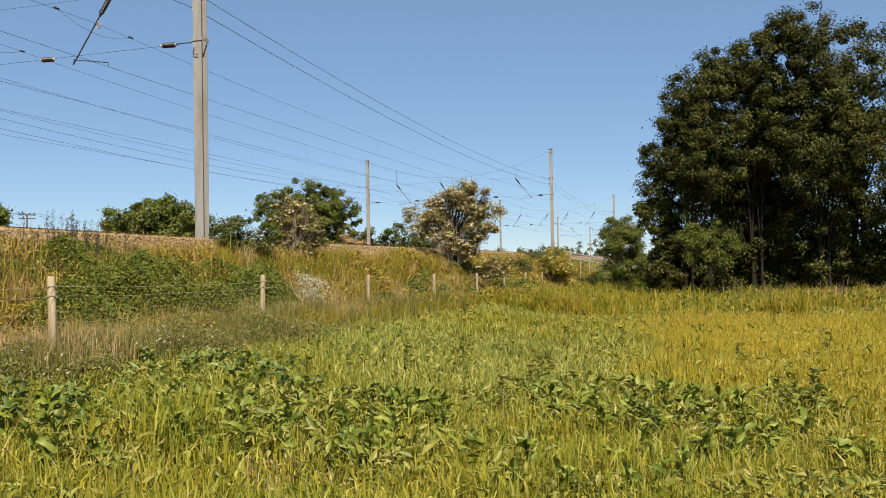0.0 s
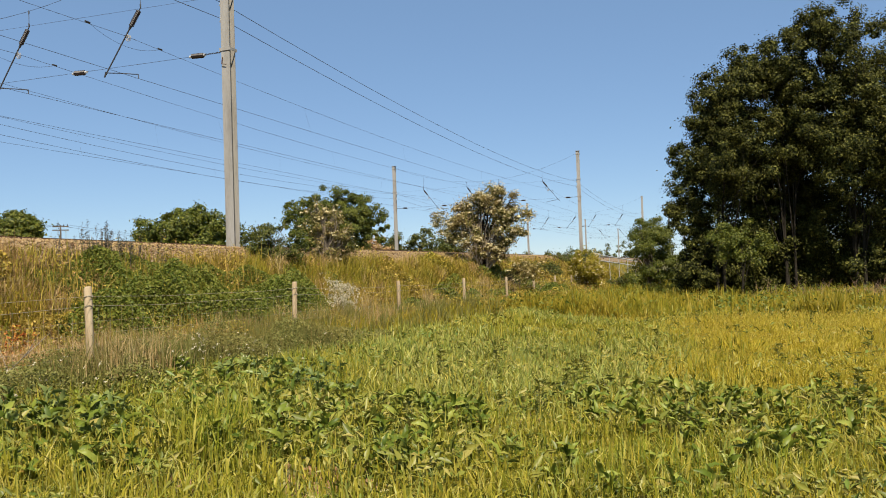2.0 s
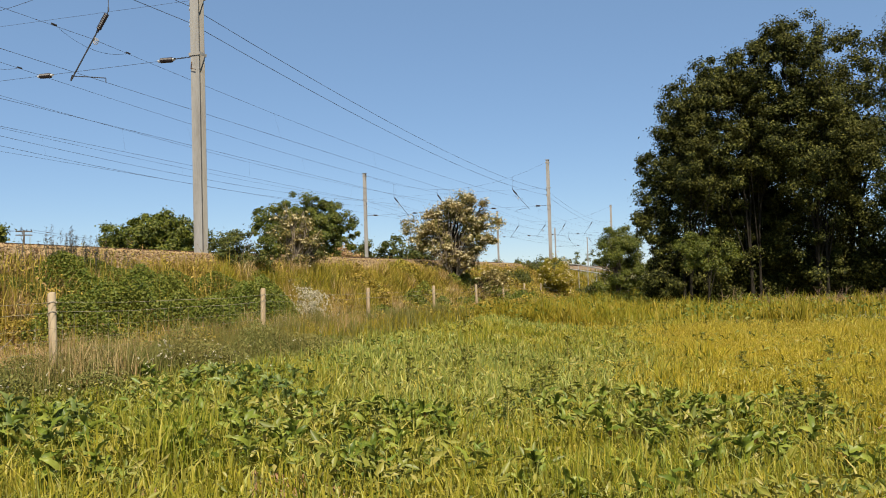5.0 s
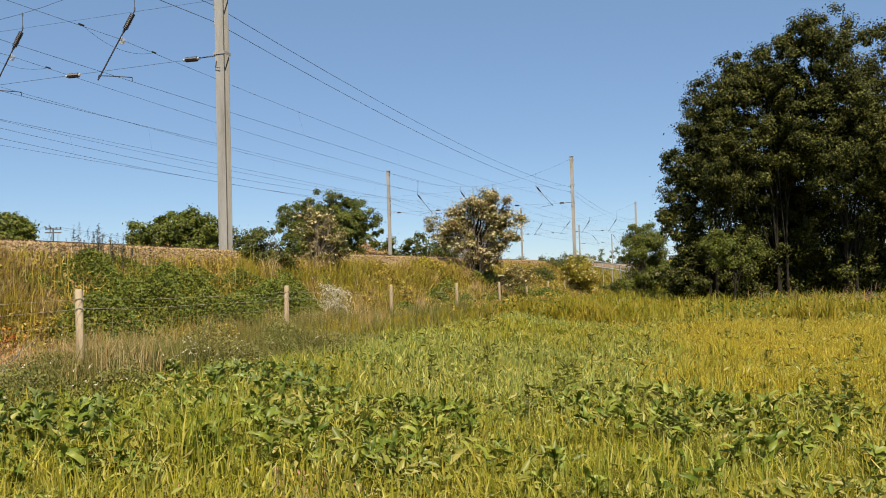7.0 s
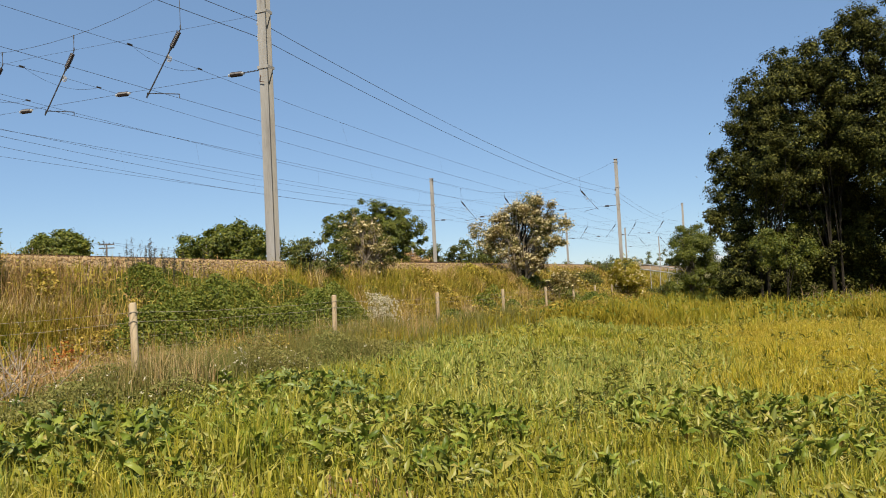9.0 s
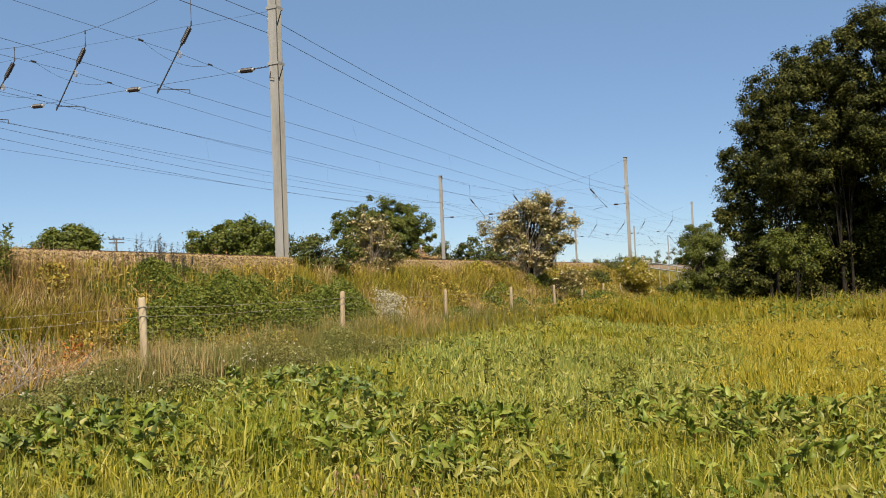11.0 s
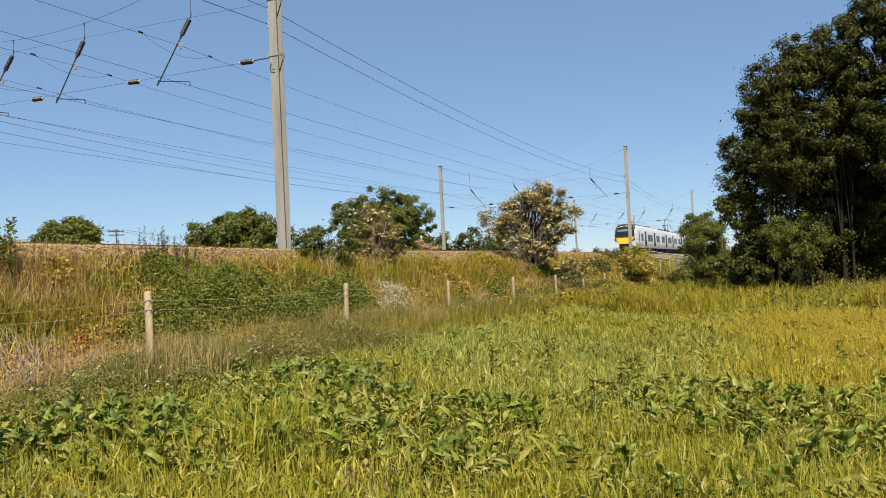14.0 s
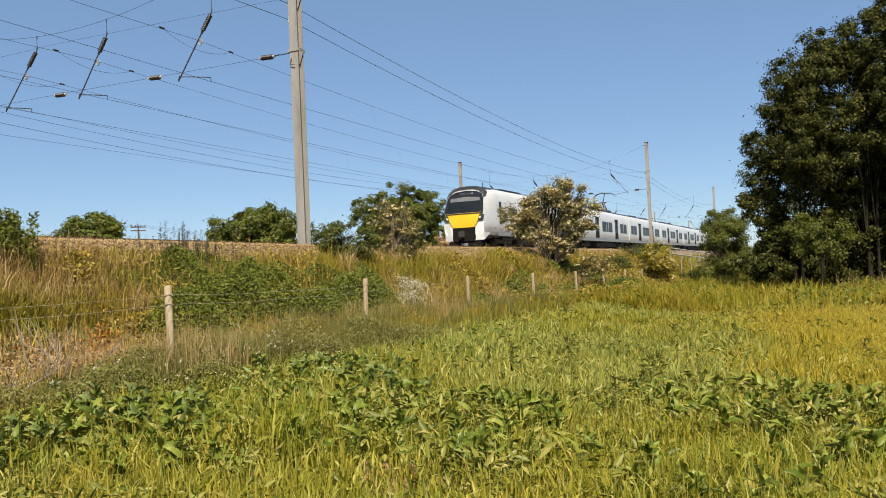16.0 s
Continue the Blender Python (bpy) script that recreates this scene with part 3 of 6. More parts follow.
def bogie(body, y):
    bm = bmesh.new()
    for x in (-1.02, 1.02):
        box(bm, x - 0.07, x + 0.07, y - 1.55, y + 1.55, 0.42, 0.68, 0.03)
        box(bm, x - 0.10, x + 0.10, y - 0.35, y + 0.35, 0.62, 0.95, 0.03)
    box(bm, -1.0, 1.0, y - 0.3, y + 0.3, 0.45, 0.8)
    part("bogie", bm, M_UNDER, body)
    for dy in (-1.1, 1.1):
        bm = bmesh.new()
        for x in (-0.78, 0.78):
            bmesh.ops.create_cone(bm, cap_ends=True, segments=16, radius1=0.41, radius2=0.41, depth=0.13, matrix=Matrix.Translation((x, y + dy, 0.41)) @ pose(0, 0, 0, 0, 90, 0))
        tube(bm, [(-0.8, y + dy, 0.41), (0.8, y + dy, 0.41)], 0.07, 6)
        part("wheelset", bm, M_UNDER, body)


def carriage(train, y0, length, cab=False, panto=False):
    bm = bmesh.new()
    if cab:
        full = outline(1.40, 3.92, 0.92)
        mid = [(x * 0.985, z - 0.02 * (z > 3)) for x, z in full]
        fr = [(x * (0.93 if z < 2.2 else 0.93 - 0.085 * (z - 2.2)), z if z < 3.3 else 3.3 + (z - 3.3) * 0.86) for x, z in full]
        sections = [[(x, y0 + nose_y(z), z) for x, z in fr], [(x, y0 + 0.55 + nose_y(z) * 0.75, z) for x, z in mid], [(x, y0 + 2.2, z) for x, z in full], [(x, y0 + length - 0.25, z) for x, z in full]]
    else:
        full = outline(1.40, 3.86, 0.92)
        sections = [[(x, y0 + 0.25, z) for x, z in full], [(x, y0 + length - 0.25, z) for x, z in full]]
    body = part("carriage", loft(bm, sections), M_WHITE, train, "pale grey carriage body")
    smooth_shade(body, 35)
    bm = bmesh.new()
    for sgn in (-1, 1):
        box(bm, sgn * 1.385 - 0.03, sgn * 1.385 + 0.03, y0 + (2.3 if cab else 0.3), y0 + length - 0.3, 0.86, 1.16, 0.012)
    part("skirt", bm, M_LOWER, body)
    bm = bmesh.new()
    ya = y0 + (1.6 if cab else 0.4)
    pts = [(-0.98, 3.70), (-0.80, 3.90), (-0.4, 3.955), (0.4, 3.955), (0.80, 3.90), (0.98, 3.70)]
    plate(bm, [(x, ya, z) for x, z in pts], (0, y0 + length - 0.4 - ya, 0))
    part("roof_panel", bm, M_ROOF, body)
    for k, (a, b) in enumerate(((0.22, 0.40), (0.55, 0.74))):
        part("roof_unit", box(bmesh.new(), -0.72, 0.72, y0 + length * a, y0 + length * b, 3.94, 4.01, 0.03), M_ROOF, body)
    first = length - 20.2
    for d in (6.1, 14.1):
        c = y0 + first + d
        for sgn in (-1, 1):
            door = part("door", box(bmesh.new(), sgn * 1.398 - 0.014, sgn * 1.398 + 0.014, c - 0.66, c + 0.66, 1.10, 3.08, 0.01), M_DOOR, body, "black sliding door pair")
            for e in (-0.34, 0.34):
                part("door_window", box(bmesh.new(), sgn * 1.414 - 0.006, sgn * 1.414 + 0.006, c + e - 0.20, c + e + 0.20, 1.75, 2.85, 0.004), M_WINDOW, door)
    spans = [(8.05, 9.55), (9.75, 10.45), (10.65, 12.15), (15.9, 17.3), (17.5, 18.9)]
    if not cab:
        spans += [(1.2, 2.6), (2.8, 4.2)]
    else:
        spans += [(2.6, 4.1)]
    for a, b in spans:
        side_window(body, y0 + first + a, y0 + first + b, 1.78, 2.72, "window", M_WINDOW)
    for y in ((y0 + 4.0 if cab else y0 + 2.9), y0 + length - 2.9):
        bogie(body, y)
    part("underframe", box(bmesh.new(), -1.15, 1.15, y0 + 6.5, y0 + length - 5.4, 0.38, 0.74, 0.04), M_UNDER, body)
    if not cab:
        part("gangway", box(bmesh.new(), -0.95, 0.95, y0 - 0.26, y0 + 0.26, 0.9, 3.45, 0.05), M_UNDER, body, "black rubber gangway")
    if cab:
        side_window(body, y0 + 2.55, y0 + 2.95, 1.60, 3.0, "cab_door_window", M_WINDOW)

        def face(pts, out):
            return [(x, y0 + nose_y(z) - out, z) for x, z in pts]
        sur = [(-1.16, 2.20), (1.16, 2.20), (1.24, 2.42), (1.18, 3.1), (1.04, 3.42), (0.70, 3.60), (0, 3.68), (-0.70, 3.60), (-1.04, 3.42), (-1.18, 3.1), (-1.24, 2.42)]
        part("windscreen_surround", plate(bmesh.new(), face(sur, 0.022), (0, 0.05, 0)), M_BLACK, body, "black gloss windscreen surround")
        scr = [(-1.04, 2.36), (1.04, 2.36), (1.08, 2.75), (0.98, 3.26), (0.0, 3.36), (-0.98, 3.26), (-1.08, 2.75)]
        part("windscreen", plate(bmesh.new(), face(scr, 0.032), (0, 0.02, 0)), M_WINDOW, body)
        part("sun_blind", plate(bmesh.new(), face([(-0.98, 3.0), (0.98, 3.0), (0.94, 3.2), (0.0, 3.29), (-0.94, 3.2)], 0.042), (0, 0.012, 0)), M_GREYSEAT, body, "pale grey sun blind")
        part("destination_sign", plate(bmesh.new(), face([(-0.42, 3.40), (0.42, 3.40), (0.40, 3.54), (-0.40, 3.54)], 0.040), (0, 0.02, 0)), M_LENS, body)
        yel = [(-0.66, 1.40), (0.66, 1.40), (0.76, 1.50), (0.92, 1.82), (1.12, 2.28), (-1.12, 2.28), (-0.92, 1.82), (-0.76, 1.50)]
        part("warning_panel", plate(bmesh.new(), face(yel, 0.026), (0, 0.06, 0)), M_YELLOW, body, "bright yellow warning panel")
        for sgn in (-1, 1):
            part("headlight", plate(bmesh.new(), face([(sgn * 0.94, 1.78), (sgn * 1.27, 1.88), (sgn * 1.29, 2.14), (sgn * 1.02, 2.14)], 0.034), (0, 0.30, 0)), M_LENS, body, "smoked black headlight cluster")
            part("lamp", plate(bmesh.new(), face([(sgn * 1.00, 1.90), (sgn * 1.12, 1.93), (sgn * 1.13, 2.04), (sgn * 1.02, 2.02)], 0.042), (0, 0.02, 0)), M_CABINET, body, "pale headlamp lens")
            part("corner_fairing", loft(bmesh.new(), [[(sgn * 0.74, y0 + 0.02, 0.62), (sgn * 1.26, y0 + 0.16, 0.62), (sgn * 1.29, y0 + 0.14, 1.70), (sgn * 0.92, y0 + 0.05, 1.70)], [(sgn * 0.74, y0 + 0.5, 0.80), (sgn * 1.33, y0 + 0.9, 0.98), (sgn * 1.36, y0 + 0.9, 1.70), (sgn * 0.92, y0 + 0.5, 1.70)]]), M_WHITE, body)
        cap = [(-1.22, 3.22), (-1.14, 3.44), (-0.84, 3.66), (-0.45, 3.77), (0, 3.80), (0.45, 3.77), (0.84, 3.66), (1.14, 3.44), (1.22, 3.22), (1.30, 3.30), (1.22, 3.58), (0.94, 3.84), (0.5, 3.945), (0, 3.97), (-0.5, 3.945), (-0.94, 3.84), (-1.22, 3.58), (-1.30, 3.30)]
        bm = bmesh.new()
        rings = []
        for yy, grow in ((None, 0.95), (1.0, 0.99), (2.4, 1.008)):
            rings.append([bm.verts.new((x * grow, y0 + (nose_y(min(z, 3.75)) - 0.03 if yy is None else yy), z if yy else z - 0.05)) for x, z in cap])
        k = len(cap)
        for a, b in zip(rings, rings[1:]):
            for i in range(k):
                bm.faces.new((a[i], a[(i + 1) % k], b[(i + 1) % k], b[i]))
        for ring in (rings[0], rings[-1]):
            for i in range(8):
                bm.faces.new((ring[i], ring[i + 1], ring[16 - i], ring[17 - i]))
        bmesh.ops.recalc_face_normals(bm, faces=bm.faces)
        part("roof_visor", bm, M_ROOF, body, "dark grey arched roof visor")
        # solid block whose black colour stands for the shade inside the recess
        part("coupler_recess", box(bmesh.new(), -0.72, 0.72, y0 + 0.03, y0 + 0.5, 0.55, 1.40, 0.02), M_NOSEBLACK, body)
        bm = bmesh.new()
        tube(bm, [(0, y0 - 0.32, 0.98), (0, y0 + 0.3, 0.98)], 0.13, 8)
        box(bm, -0.19, 0.19, y0 - 0.42, y0 - 0.25, 0.80, 1.16, 0.03)
        part("coupler", bm, M_UNDER, body)
        part("deflector", box(bmesh.new(), -1.05, 1.05, y0 + 0.1, y0 + 0.9, 0.22, 0.58, 0.06), M_NOSEBLACK, body)
        part("number_plate", box(bmesh.new(), -0.22, 0.22, y0 + 0.07, y0 + 0.1, 0.32, 0.46), M_LOWER, body)
        bm = bmesh.new()
        tube(bm, [(0.15, y0 + 3.0, 3.9), (0.15, y0 + 3.1, 4.25), (0.15, y0 + 3.22, 4.36)], 0.03, 5)
        part("aerial", bm, M_BLACK, body)
    if panto:
        y = y0 + length - 4.6
        bm = bmesh.new()
        box(bm, -0.5, 0.5, y - 0.5, y + 0.7, 4.06, 4.14, 0.02)
        for x in (-0.10, 0.10):
            tube(bm, [(x, y + 0.5, 4.12), (x * 0.8, y - 0.75, 4.95)], [0.06, 0.05], 6)
        tube(bm, [(0, y - 0.75, 4.95), (0, y + 0.15, 5.85)], [0.055, 0.04], 6)
        tube(bm, [(-0.35, y - 0.75, 4.93), (0.35, y - 0.75, 4.93)], 0.05, 6)
        for dy in (-0.16, 0.16):
            tube(bm, [(-0.95, y + 0.15 + dy, 5.72), (-0.75, y + 0.15 + dy, 5.88), (-0.5, y + 0.15 + dy, 5.92), (0.5, y + 0.15 + dy, 5.92), (0.75, y + 0.15 + dy, 5.88), (0.95, y + 0.15 + dy, 5.72)], 0.035, 6)
        for x in (-0.5, 0.0, 0.5):
            tube(bm, [(x, y - 0.01, 5.90), (x, y + 0.31, 5.90)], 0.025, 5)
        part("pantograph", bm, M_UNDER, body, "raised pantograph")
        for x in (-0.4, 0.4):
            part("roof_insulator", ribs(bmesh.new(), (x, y + 0.5, 3.94), (x, y + 0.5, 4.14), 0.07, 4), M_INS, body)
    return body


def build_train():
    train = new("electric_train")
    carriage(train, 0, 22.0, cab=True)
    y = 22.0
    for k in range(8):
        carriage(train, y, 20.2, panto=(k == 0))
        y += 20.2
    return tagged(train, "pale grey commuter train with yellow front panel, arriving", "train")


TRAIN = build_train()


# ---- fence ----
def post_place(k):
    known = {0: (7.93, 8.83), 1: (8.40, 14.74), 2: (8.60, 20.44), 3: (8.67, 26.13), 4: (8.84, 32.02)}
    return known.get(k, (8.05 + 0.21 * k, 8.85 + 5.78 * k))


def fence():
    f = new("fence")
    tagged(f, "stock fence of pale wooden posts with wire netting", "fence")
    tops = {}
    rng = random.Random(4)
    hts = {0: 1.325, 1: 1.295, 2: 1.225, 3: 1.215, 4: 1.195, 5: 1.17}
    for k in range(-2, 12):
        s, q = post_place(k)
        g = ground_at(s, q)
        top = hts.get(k, 1.32 if k < 0 else 1.17 - 0.03 * (k - 5))
        p = W(s, q)
        lean = (rng.uniform(-0.02, 0.02), rng.uniform(-0.02, 0.02))
        r = 0.049
        bm = bmesh.new()
        n = 10
        zs = [g - 0.25, g + 0.4, top - 0.02, top]
        rings = []
        for j, z in enumerate(zs):
            rr = r * (1.0 if j < 3 else 0.86)
            dx, dy = lean[0] * (z - top), lean[1] * (z - top)
            rings.append([bm.verts.new((p.x + dx + rr * math.cos(i * math.tau / n), p.y + dy + rr * math.sin(i * math.tau / n), z + (0.012 if i < 5 and j == 3 else 0))) for i in range(n)])
        for a, b in zip(rings, rings[1:]):
            for i in range(n):
                bm.faces.new((a[i], a[(i + 1) % n], b[(i + 1) % n], b[i]))
        bm.faces.new(rings[-1])
        smooth_shade(part("post", bm, M_POST, f), 50)
        tops[k] = (p, top)
        bm = bmesh.new()
        for i in range(2):
            z = top - 0.13 - 0.12 * i
            tube(bm, [(p.x + 0.058 * math.cos(a), p.y + 0.058 * math.sin(a), z + 0.03 * math.sin(a * 1.5)) for a in np.linspace(0, math.tau, 9)], 0.006, 4, False)
        part("wire_tie", bm, M_FENCEWIRE, f)
    off = Vector((CS, -SN, 0)) * 0.062
    drops = (0.12, 0.24, 0.42, 0.57, 0.71, 0.84, 0.96)
    for d in drops:
        bm = bmesh.new()
        pts = []
        for k in range(-2, 11):
            (a, za), (b, zb) = tops[k], tops[k + 1]
            for j in range(4):
                u = j / 4
                c = a.lerp(b, u) + off
                pts.append((c.x, c.y, za + (zb - za) * u - d - 0.03 * 4 * u * (1 - u) + 0.008 * math.sin(7 * k + 3 * j + 9 * d)))
        tube(bm, pts, 0.0024 if d < 0.3 else 0.0012, 4)
        part("line_wire", bm, M_FENCEWIRE, f)
    bm = bmesh.new()
    for k in range(-2, 11):
        (a, za), (b, zb) = tops[k], tops[k + 1]
        m = 26
        for j in range(m):
            u = (j + 0.5) / m
            c = a.lerp(b, u) + off
            z = za + (zb - za) * u
            tube(bm, [(c.x, c.y, z - 0.26), (c.x, c.y, z - 0.98)], 0.0010, 3, False)
    tagged(part("netting", bm, M_FENCEWIRE, f, "thin upright netting wires"), kind="stuff")


fence()


# ---- trees and shrubs ----
def tree(name, label, category, base, height, lobes, n_leaves, size, leaf_mat, trunk_r, seed, clump=0.55, n_clumps=60, blossom=None, stems=1, group="", fill=0.25, twigs=0, limb_n=9, trunk_frac=0.8, bark=None):
    """Trunk with limbs, and a crown of leaf clumps over ellipsoid lobes (x, y, z, rx, ry, rz) about the base."""
    rng = np.random.default_rng(seed)
    ob = new(name)
    ob.matrix_basis = pose(*base)
    tagged(ob, label, category, group)
    lob = np.array(lobes, float)
    vol = lob[:, 3] * lob[:, 4] * lob[:, 5]
    pick = rng.choice(len(lob), n_clumps, p=vol ** 0.72 / (vol ** 0.72).sum())
    d = rng.normal(0, 1, (n_clumps, 3))
    d /= np.linalg.norm(d, axis=1, keepdims=True)
    rad = np.where(rng.uniform(0, 1, n_clumps) < fill, rng.uniform(0.2, 0.7, n_clumps), rng.uniform(0.72, 1.03, n_clumps))
    C = lob[pick, :3] + d * rad[:, None] * lob[pick, 3:]
    C[:, 2] = np.maximum(C[:, 2], 0.25)
    which = rng.choice(n_clumps, n_leaves)
    spread = clump * rng.uniform(0.6, 1.35, n_clumps)
    off = rng.normal(0, 1, (n_leaves, 3))
    off /= np.linalg.norm(off, axis=1, keepdims=True)
    reach = np.where(rng.uniform(0, 1, n_leaves) < 0.72, 1.55 * rng.uniform(0, 1, n_leaves) ** 0.45, np.abs(rng.normal(0, 1.1, n_leaves)))
    off = off * (spread[which] * reach)[:, None] * np.array([1, 1, 0.8])
    P = C[which] + off
    keep = P[:, 2] > 0.05
    P, off2, wh = P[keep], off[keep], which[keep]
    N = off2 / (np.linalg.norm(off2, axis=1, keepdims=True) + 1e-6) + d[wh] * 0.5 + np.array([0, 0, 0.55]) + rng.normal(0, 0.55, P.shape)
    sz = size * rng.uniform(0.65, 1.35, len(P))
    crown = new("crown", leaf_mesh("crown", P, N, sz, leaf_mat, rng))
    crown.parent = ob
    rn = random.Random(seed)
    bark = bark or M_BARK
    for k in range(stems):
        bm = bmesh.new()
        a0 = rn.uniform(0, math.tau)
        r0 = 0 if stems == 1 else trunk_r * 2.2 * rn.uniform(0.6, 1.6)
        x, y = r0 * math.cos(a0), r0 * math.sin(a0)
        target = lob[k % len(lob)]
        pts, rad2 = [], []
        for i in range(7):
            u = i / 6
            w = u * u
            pts.append((x + (target[0] - x) * w * 0.8 + rn.uniform(-0.08, 0.08) * height * 0.12 * u, y + (target[1] - y) * w * 0.8 + rn.uniform(-0.08, 0.08) * height * 0.12 * u, -0.2 + u * (height * trunk_frac + 0.2)))
            rad2.append(trunk_r * (1.25 if i == 0 else 1) * (1 - 0.82 * u))
        tube(bm, pts, rad2, 8)
        smooth_shade(part("trunk", bm, bark, ob), 60)
        for j in range(limb_n):
            i = rn.randint(1, 5)
            c = C[rn.randrange(n_clumps)]
            bm = bmesh.new()
            a = Vector(pts[i])
            b = Vector(c)
            m = a.lerp(b, 0.5) + Vector((rn.uniform(-.1, .1), rn.uniform(-.1, .1), 0.12)) * (b - a).length
            tube(bm, [a, a.lerp(m, 0.55), m, b], [rad2[i] * 0.6, rad2[i] * 0.42, rad2[i] * 0.28, 0.012], 6)
            smooth_shade(part("limb", bm, bark, ob), 60)
    if twigs:
        bm = bmesh.new()
        for j in range(twigs):
            c = Vector(C[rn.randrange(n_clumps)])
            a = Vector((c.x * 0.25, c.y * 0.25, c.z * 0.3))
            e = c + (c - a) * rn.uniform(0.05, 0.25)
            m = a.lerp(e, 0.5) + Vector((rn.uniform(-.15, .15), rn.uniform(-.15, .15), rn.uniform(-.05, .15))) * (e - a).length
            tube(bm, [a, m, e], [0.02, 0.012, 0.004], 4)
        tagged(part("bare_wood", bm, M_DEADWOOD, ob, "bare pale twigs"), kind="stuff")
    if blossom:
        nb, bs = blossom
        wh = rng.choice(n_clumps, nb)
        dd = rng.normal(0, 1, (nb, 3)) + d[wh] * 0.9 + np.array([0.1, -0.6, 0.5])
        dd /= np.linalg.norm(dd, axis=1, keepdims=True)
        B = C[wh] + dd * (spread[wh] * rng.uniform(0.9, 1.9, nb))[:, None]
        # each flat flower head is a handful of petals clusters
        k = 7
        BP = np.repeat(B, k, 0) + rng.normal(0, bs * 0.35, (nb * k, 3)) * np.array([1, 1, 0.5])
        BN = np.repeat(dd, k, 0) * 0.7 + np.array([0, 0, 0.8]) + rng.normal(0, 0.35, (nb * k, 3))
        bl = new("blossom", leaf_mesh("blossom", BP, BN, bs * rng.uniform(0.5, 0.95, nb * k), M_CREAM, rng, 0.9))
        bl.parent = ob
        tagged(bl, "flat cream flower heads")
    return ob


def woodland():
    g = "tall trees at the field's end"
    lab = "tall dense broadleaf tree in full leaf, crown shade put into its leaf colours"
    z0 = -0.55
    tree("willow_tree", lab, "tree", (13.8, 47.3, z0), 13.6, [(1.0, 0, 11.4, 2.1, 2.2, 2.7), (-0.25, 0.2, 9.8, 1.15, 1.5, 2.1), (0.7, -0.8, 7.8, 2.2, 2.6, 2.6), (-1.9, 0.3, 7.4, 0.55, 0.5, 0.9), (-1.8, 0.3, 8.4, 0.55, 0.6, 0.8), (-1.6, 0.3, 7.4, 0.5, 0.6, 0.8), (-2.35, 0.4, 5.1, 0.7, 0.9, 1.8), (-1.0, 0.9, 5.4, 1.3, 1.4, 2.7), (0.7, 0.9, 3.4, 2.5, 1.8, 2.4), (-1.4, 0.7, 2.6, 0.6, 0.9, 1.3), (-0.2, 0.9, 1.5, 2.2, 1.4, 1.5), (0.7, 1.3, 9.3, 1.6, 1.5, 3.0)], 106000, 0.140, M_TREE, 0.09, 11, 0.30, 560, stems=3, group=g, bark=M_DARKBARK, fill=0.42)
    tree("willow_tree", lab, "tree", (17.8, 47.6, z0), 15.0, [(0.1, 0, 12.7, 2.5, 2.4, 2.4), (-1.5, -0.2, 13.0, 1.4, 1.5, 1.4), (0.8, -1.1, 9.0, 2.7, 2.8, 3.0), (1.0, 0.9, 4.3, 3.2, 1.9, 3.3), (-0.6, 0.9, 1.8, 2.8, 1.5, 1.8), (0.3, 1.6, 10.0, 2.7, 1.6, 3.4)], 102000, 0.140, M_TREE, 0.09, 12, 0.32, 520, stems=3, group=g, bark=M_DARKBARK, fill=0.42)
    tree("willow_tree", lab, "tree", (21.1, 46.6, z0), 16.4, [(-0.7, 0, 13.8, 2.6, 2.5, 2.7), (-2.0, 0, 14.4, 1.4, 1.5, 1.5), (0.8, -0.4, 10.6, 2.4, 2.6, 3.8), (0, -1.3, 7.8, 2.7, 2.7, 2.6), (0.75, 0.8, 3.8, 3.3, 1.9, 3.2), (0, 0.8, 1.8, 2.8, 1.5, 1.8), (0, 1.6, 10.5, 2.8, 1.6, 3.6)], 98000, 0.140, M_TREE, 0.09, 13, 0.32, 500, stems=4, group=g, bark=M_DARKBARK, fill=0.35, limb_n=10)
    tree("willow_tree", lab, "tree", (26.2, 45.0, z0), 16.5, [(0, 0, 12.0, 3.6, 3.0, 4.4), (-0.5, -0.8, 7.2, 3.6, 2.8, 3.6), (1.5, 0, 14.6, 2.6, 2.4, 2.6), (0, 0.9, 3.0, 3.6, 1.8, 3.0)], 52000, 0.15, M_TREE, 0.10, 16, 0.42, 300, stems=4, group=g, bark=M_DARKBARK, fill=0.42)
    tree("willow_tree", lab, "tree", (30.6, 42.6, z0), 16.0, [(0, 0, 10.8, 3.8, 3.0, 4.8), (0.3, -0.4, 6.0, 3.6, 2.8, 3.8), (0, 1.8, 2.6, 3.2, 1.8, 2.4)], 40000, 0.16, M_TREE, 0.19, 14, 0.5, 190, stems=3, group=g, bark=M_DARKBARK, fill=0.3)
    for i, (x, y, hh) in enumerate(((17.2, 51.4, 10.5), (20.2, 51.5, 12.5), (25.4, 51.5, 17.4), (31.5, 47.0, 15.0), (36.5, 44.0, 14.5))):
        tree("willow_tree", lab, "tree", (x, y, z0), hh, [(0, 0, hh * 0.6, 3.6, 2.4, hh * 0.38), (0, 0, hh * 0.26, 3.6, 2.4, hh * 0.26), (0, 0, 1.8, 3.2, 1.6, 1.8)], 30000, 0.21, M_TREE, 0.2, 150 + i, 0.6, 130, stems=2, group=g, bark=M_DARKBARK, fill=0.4)
